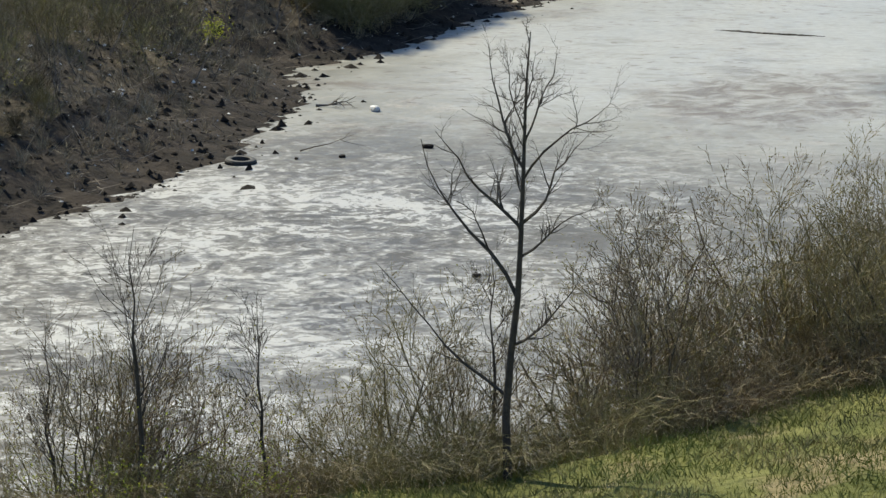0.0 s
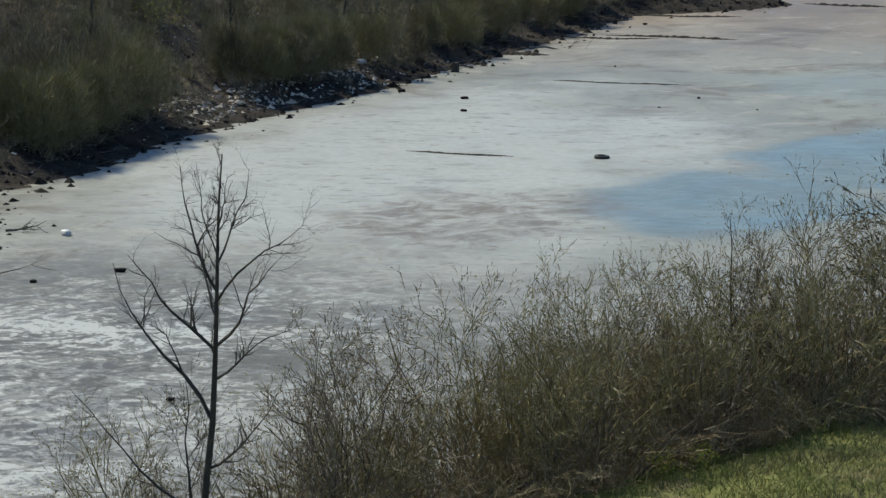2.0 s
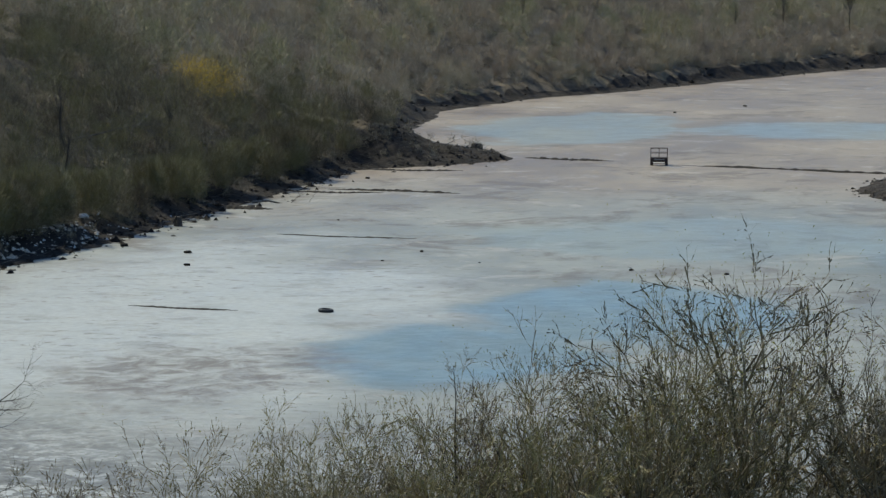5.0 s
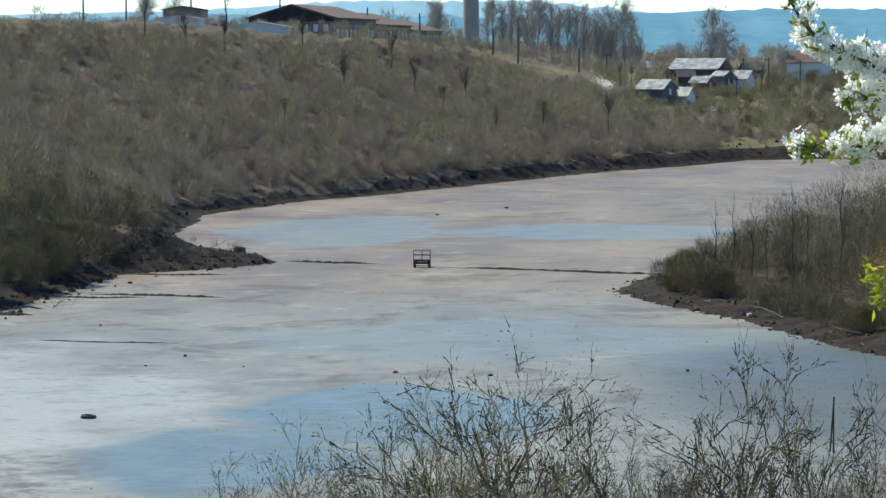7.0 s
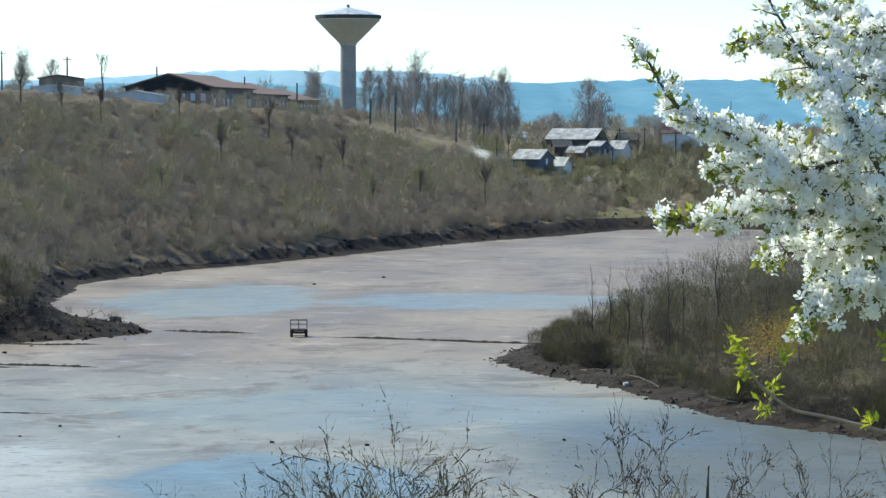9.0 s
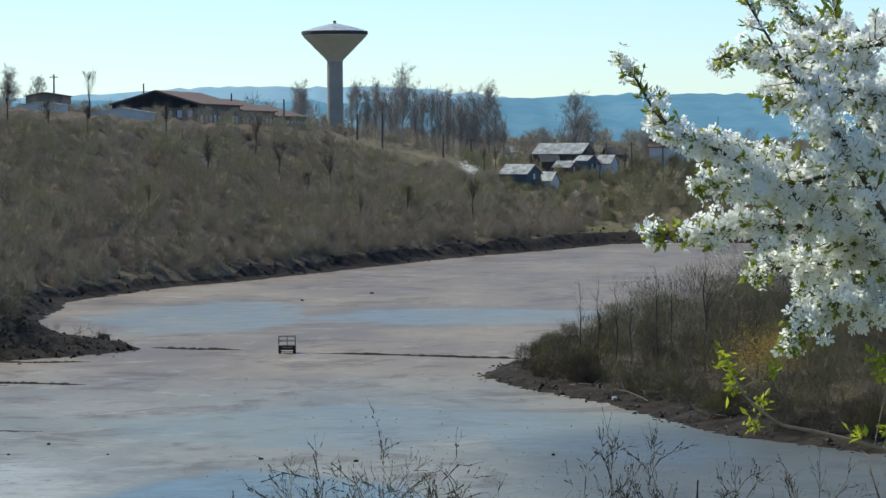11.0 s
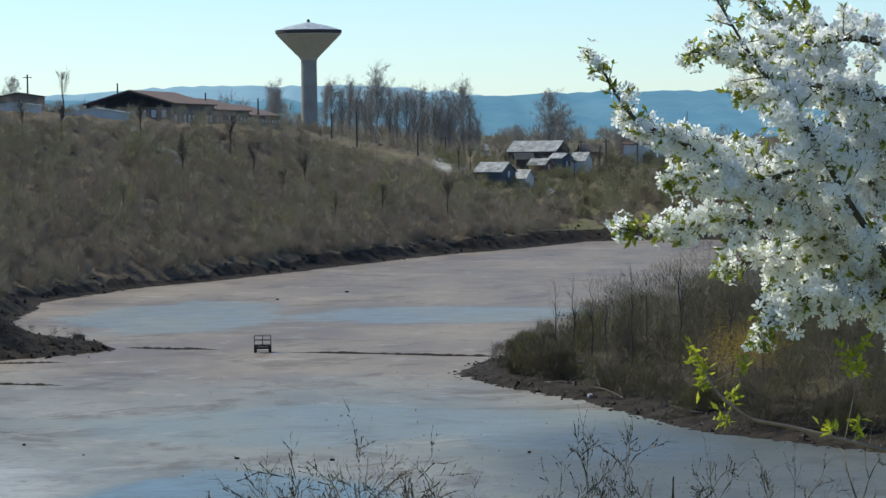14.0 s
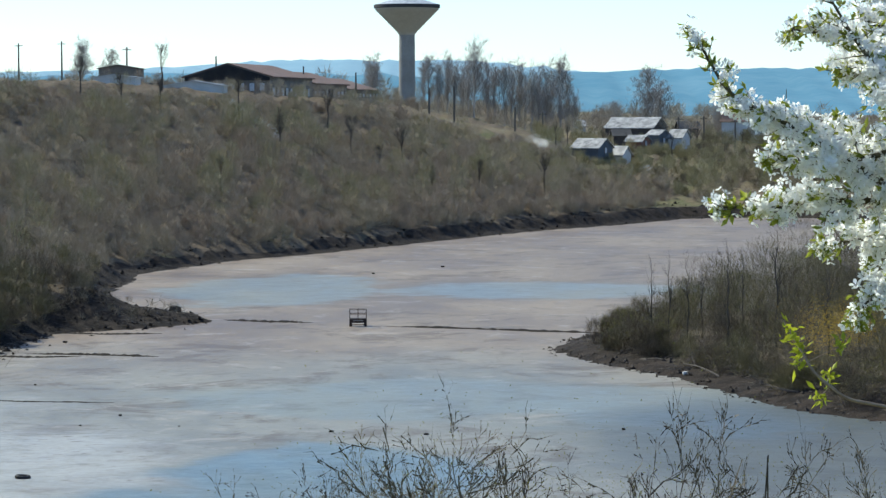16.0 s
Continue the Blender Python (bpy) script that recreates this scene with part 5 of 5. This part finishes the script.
SPRIG_T = [twiggy_tree(700 + k, 1.0, 0.011, 13, 0.8, 0.25, 0.42, 3.5) for k in range(3)]
WHIP_T = [twiggy_tree(710 + k, 1.0, 0.0045, 8, 0.5, 0.35, 0.24, 1.6) for k in range(3)]
for k, (x, y, h) in enumerate([(-12.3, 25.2, 3.2), (-11.4, 26.3, 2.6), (-13.2, 25.0, 2.4), (-9.5, 28.4, 3.0), (2.38, 37.4, 4.4), (-4.2, 33.4, 3.6), (4.1, 37.6, 3.8), (5.3, 38, 3.9), (0.9, 37.6, 3.9)]):
    bare_tree(x, y, (WHIP_T if x > 0 else SPRIG_T)[k % 3] * h, M_BARK, "slim bare sapling rising out of the thicket", "saplings in the thicket", turn=k * 73)

for k in range(20):
    x = rn.uniform(-1, 7)
    near_shrub(k, x, float(edge_line(x)) + rn.uniform(0.5, 3.5), rn.uniform(2.5, 3.2), rn.uniform(0, 360), "bare shrub standing in the thicket", DARK_KINDS if k % 3 else KINDS)

# brambles and old weeds that fill the foot of the thicket
canes = []
for k in range(3900):
    x = rn.uniform(-16, 3) if k < 2800 else rn.uniform(-15, -7)
    y = float(edge_line(x)) + rn.uniform(-0.4, 1) ** 2 * 6 - 0.2
    L, a = rn.uniform(0.4, 1.5), rn.uniform(0, 6.28)
    q, e = np.array((x, y, land_at(x, y) - 0.03)), unit(np.array((math.cos(a) * 0.5, math.sin(a) * 0.5, 1.0)))
    r0 = rn.uniform(0.003, 0.006)
    for s in range(4):
        e = unit(e + (math.cos(a) * 0.22, math.sin(a) * 0.22, -0.16 * s) + rn.normal(0, 0.12, 3))
        q2 = q + e * L / 4
        canes.append((*q, r0 * (1 - 0.2 * s), *q2, r0 * (1 - 0.2 * (s + 1))))
        for _ in range(2):
            side = unit(rn.normal(0, 1, 3) + 0.6 * e)
            canes.append((*q2, r0 * 0.5, *(q2 + side * rn.uniform(0.06, 0.24)), 0.0008))
        q = q2
stuff("undergrowth", canes, M_CANE, "reddish-brown brambles and dead weeds under the shrubs", "undergrowth")

# green sprouts among the stems and on the grass
sprouts = [(-12.7, 26.0, 1.0), (-12.2, 26.6, 1.1), (-13.1, 26.4, 1.2), (-11.6, 26.2, 0.8), (-12.6, 25.4, 0.8), (-12.3, 24.2, 0.7), (-11.9, 24.0, 0.5), (-12.0, 24.9, 1.0), (-10.9, 25.3, 0.6), (-13, 24.6, 0.9), (-11.3, 25.6, 1.1), (-4.6, 30.6, 0.35), (-4.2, 30.9, 0.3), (-5.1, 34.2, 1.2), (-2.6, 36, 1.4), (-6.9, 31.6, 1.2), (-8.6, 29.4, 0.9), (-7.6, 31.0, 1.6), (2.9, 39.5, 1.6)]
leaf_cloud("green_sprouts", [(x, y, land_at(x, y) - 0.2 * s, 1.1 * s) for x, y, s in sprouts], 260, 0.035, M_LEAF, "fresh yellow-green leaves of sprouting shrubs", 31)
leaf_cloud("olive_sprouts", [(x, y, land_at(x, y) + 0.6, h * 0.8) for x, y, h in (LEFT_ROW + MID_ROW + RIGHT_ROW)[::2]], 1100, 0.03, M_BUD, "olive-green opening leaves in the thicket", 32)
weeds = []
for k in range(900):
    x = rn.uniform(-16, 4)
    y = float(edge_line(x)) + rn.uniform(0, 1) ** 1.5 * 6
    weeds.append((x, y, land_at(x, y), rn.uniform(0.3, 0.9) * (0.6 if x < -10 else 1)))
tagged(new("weed_stalks", mesh_np("weed_stalks", *sprays(weeds, 120, 0.2, 0.013, rn, 0.5), M_CANE)), "dense brown dead stalks under the shrubs", "undergrowth", kind="stuff")

# grass on the bench
ng = 170000
gxr, gyr = rn.uniform(-13, 4, ng), rn.uniform(20, 37, ng)
okg = (gyr < edge_line(gxr) + 0.8) & (gyr > edge_line(gxr) - 9)
gxr, gyr = gxr[okg], gyr[okg]
pts = np.stack([gxr, gyr, land(gxr, gyr), rn.normal(0, 0.4, len(gxr)), rn.normal(0, 0.4, len(gxr)), np.full(len(gxr), 1.6)], 1)
tagged(new("grass", mesh_np("grass", *spikes(pts, 0.11, rn, 0.6, 0.05), M_GRASS)), "short yellow-green spring grass on the bank", "grass", kind="stuff")

# ---------------------------------------------------------------- the blossoming tree beside the camera
rf = np.random.default_rng(9)


def sprig_path(pts, dy):
    """Smooth line through points given as metres right of and above the eye, 5.2 m ahead."""
    p = np.array(pts, float)
    s = np.linspace(0, len(p) - 1, 8 * len(p))
    u, v = np.interp(s, np.arange(len(p)), p[:, 0]), np.interp(s, np.arange(len(p)), p[:, 1])
    k = np.ones(5) / 5
    u, v = (np.convolve(np.pad(a, 2, mode="edge"), k, "valid") for a in (u, v))
    u = u + 0.015
    return np.stack([u, 5.2 + dy + 0 * u + 0.02 * np.sin(s * 2), 16 + v], -1)


BOUGHS = [
    (0.00, [(0.342, 0.144), (0.416, 0.018), (0.542, -0.045), (0.668, -0.129), (0.823, -0.203), (1.05, -0.33)]),
    (0.10, [(0.531, 0.144), (0.626, 0.133), (0.731, 0.154), (0.857, 0.17), (1.06, 0.10)]),
    (-0.05, [(0.563, 0.249), (0.647, 0.112), (0.72, 0.018), (0.815, -0.15), (0.94, -0.32), (1.06, -0.5)]),
    (0.06, [(0.395, -0.19), (0.5, -0.194), (0.615, -0.176), (0.731, -0.182), (0.878, -0.234), (1.05, -0.36)]),
    (0.04, [(0.652, -0.402), (0.70, -0.34), (0.794, -0.308), (0.909, -0.32), (1.06, -0.45)]),
    (0.12, [(0.594, -0.266), (0.689, -0.255), (0.815, -0.245), (0.95, -0.30), (1.06, -0.42)]),
    (0.15, [(0.752, 0.26), (0.794, 0.112), (0.857, -0.056), (0.941, -0.224), (1.06, -0.42)]),
    (0.02, [(0.479, -0.098), (0.573, -0.108), (0.678, -0.098), (0.815, -0.045), (0.95, -0.06), (1.07, -0.12)]),
    (0.20, [(0.64, 0.27), (0.74, 0.18), (0.86, 0.06), (0.98, -0.06), (1.07, -0.2)]),
    (-0.02, [(0.60, 0.06), (0.70, 0.085), (0.85, 0.06), (1.06, -0.03)]),
    (0.08, [(0.62, -0.03), (0.72, -0.12), (0.85, -0.23), (1.05, -0.37)]),
    (0.22, [(0.72, -0.22), (0.80, -0.30), (0.92, -0.36), (1.06, -0.48)]),
    (0.18, [(0.70, 0.02), (0.80, -0.04), (0.92, -0.12), (1.07, -0.25)]),
]
wood, flower_at, leaf_at = [], [], []
for dy, pts in BOUGHS:
    p = sprig_path(pts, dy)
    n = len(p)
    for k in range(n - 1):
        r0, r1 = 0.0018 + 0.008 * k / n, 0.0018 + 0.008 * (k + 1) / n
        wood.append((*p[k], r0, *p[k + 1], r1))
        d = unit(p[k] - p[k + 1])
        for _ in range(3):
            if rf.uniform() < 0.75:
                side = unit(rf.normal(0, 1, 3) + 0.9 * d)
                L = rf.uniform(0.02, 0.085) * min(1.0, 0.35 + k / n * 1.6)
                q = p[k] + (p[k + 1] - p[k]) * rf.uniform()
                e = q + side * L
                wood.append((*q, 0.0013, *e, 0.0007))
                bare = k < n * 0.2
                for f in rf.uniform(0.35, 1.05, rf.poisson(1.0 if bare else 2.9 if k < n * 0.45 else 3.9)):
                    tuft = q + side * L * f
                    for _ in range(rf.integers(2, 4) if bare else rf.integers(3, 6)):
                        out = unit(rf.normal(0, 1, 3) + 0.4 * side)
                        flower_at.append((*(tuft + out * rf.uniform(0.005, 0.021)), *unit(out + rf.normal(0, 0.35, 3))))
                for _ in range(rf.poisson(5.0 if bare else 6.0)):
                    leaf_at.append((*(q + side * L * rf.uniform(0.4, 1.1)), *unit(side + 0.8 * d)))
# a low leafy shoot with no flowers
shoot = sprig_path([(0.497, -0.386), (0.522, -0.415), (0.558, -0.485), (0.62, -0.536), (0.703, -0.554), (0.836, -0.586), (1.08, -0.65)], -0.1)
low_shoot, shoot_leaf = [], []
for k in range(len(shoot) - 1):
    low_shoot.append((*shoot[k], 0.0015 + 0.00006 * k, *shoot[k + 1], 0.00156 + 0.00006 * k))
for u, v in ((0.515, -0.405), (0.538, -0.444), (0.533, -0.473), (0.528, -0.43), (0.61, -0.439), (0.589, -0.496), (0.571, -0.532), (0.771, -0.555), (0.819, -0.555), (0.802, -0.42), (0.822, -0.446), (0.83, -0.40), (0.812, -0.435)):
    c = np.array((u + 0.015, 5.1, 16 + v))
    j = np.argmin(np.linalg.norm(shoot - c, axis=1))
    if v < -0.44 or u < 0.7:
        low_shoot.append((*shoot[j], 0.0012, *c, 0.0008))
    for _ in range(18):
        a = unit(rf.normal(0, 1, 3) + (0, 0, 0.5))
        shoot_leaf.append((*(c + rf.normal(0, 0.007, 3)), *a))


def flowers(spots, radius, rng):
    """Five cupped petals a flower, four triangles a petal."""
    P = np.asarray(spots, float)
    n = len(P)
    d = P[:, 3:]
    u = np.cross(d, rng.normal(0, 1, (n, 3)))
    u /= np.linalg.norm(u, axis=1, keepdims=True)
    v = np.cross(d, u)
    R = radius * rng.uniform(0.7, 1.15, (n, 1))
    V = []
    for k in range(5):
        a = k * 2 * np.pi / 5
        e, s = u * np.cos(a) + v * np.sin(a), v * np.cos(a) - u * np.sin(a)
        o = P[:, :3]
        V.append(np.stack([o + e * R * 0.1, o + (e * 0.62 + s * 0.32 + d * 0.2) * R, o + (e * 1.0 + s * 0.15 + d * 0.36) * R, o + (e * 1.0 - s * 0.15 + d * 0.36) * R, o + (e * 0.62 - s * 0.32 + d * 0.2) * R, o + (e * 0.6 + d * 0.14) * R], 1))
    V = np.concatenate(V, 0).reshape(-1, 3)
    b = (np.arange(5 * n) * 6)[:, None]
    F = np.concatenate([b + [t] for t in ([0, 1, 5], [1, 2, 5], [2, 3, 5], [3, 4, 5], [4, 0, 5])], 1).reshape(-1, 3)
    return V, F


plum = empty("blossoming_tree", pose(0, 0, 0), "plum tree in full white blossom with young green leaves", "tree")
base = np.array((1.12, 5.35, land_at(1.12, 5.35) - 0.1))
trunk = [(*base, 0.07, 1.10, 5.3, 14.2, 0.055), (1.10, 5.3, 14.2, 0.055, 1.07, 5.3, 15.3, 0.042), (1.07, 5.3, 15.3, 0.042, 1.08, 5.3, 16.2, 0.022), (1.08, 5.3, 16.2, 0.022, 1.12, 5.35, 16.9, 0.008)]
child("trunk", mesh_np("trunk", *tubes(trunk, 10), M_BARK, True), plum)
child("bough", mesh_np("bough", *tubes(wood, 5), M_TWIG, True), plum, "olive-brown twigs")
child("leafy_shoot", mesh_np("leafy_shoot", *tubes(low_shoot, 5), M_SHOOT, True), plum, "pale brown shoot with leaf clusters only")
child("blossom", mesh_np("blossom", *flowers(flower_at, 0.0114, rf), M_PETAL), plum, "clusters of white five-petalled flowers", "stuff")
child("shoot_leaves", mesh_np("shoot_leaves", *blades(shoot_leaf, 0.020, rf, 1.2, 0.2), M_SHOOTLEAF), plum, "bright yellow-green leaf clusters", "stuff")
child("leaves", mesh_np("leaves", *blades(leaf_at, 0.019, rf, 1.2, 0.2), M_LEAF), plum, "bright green young leaves", "stuff")
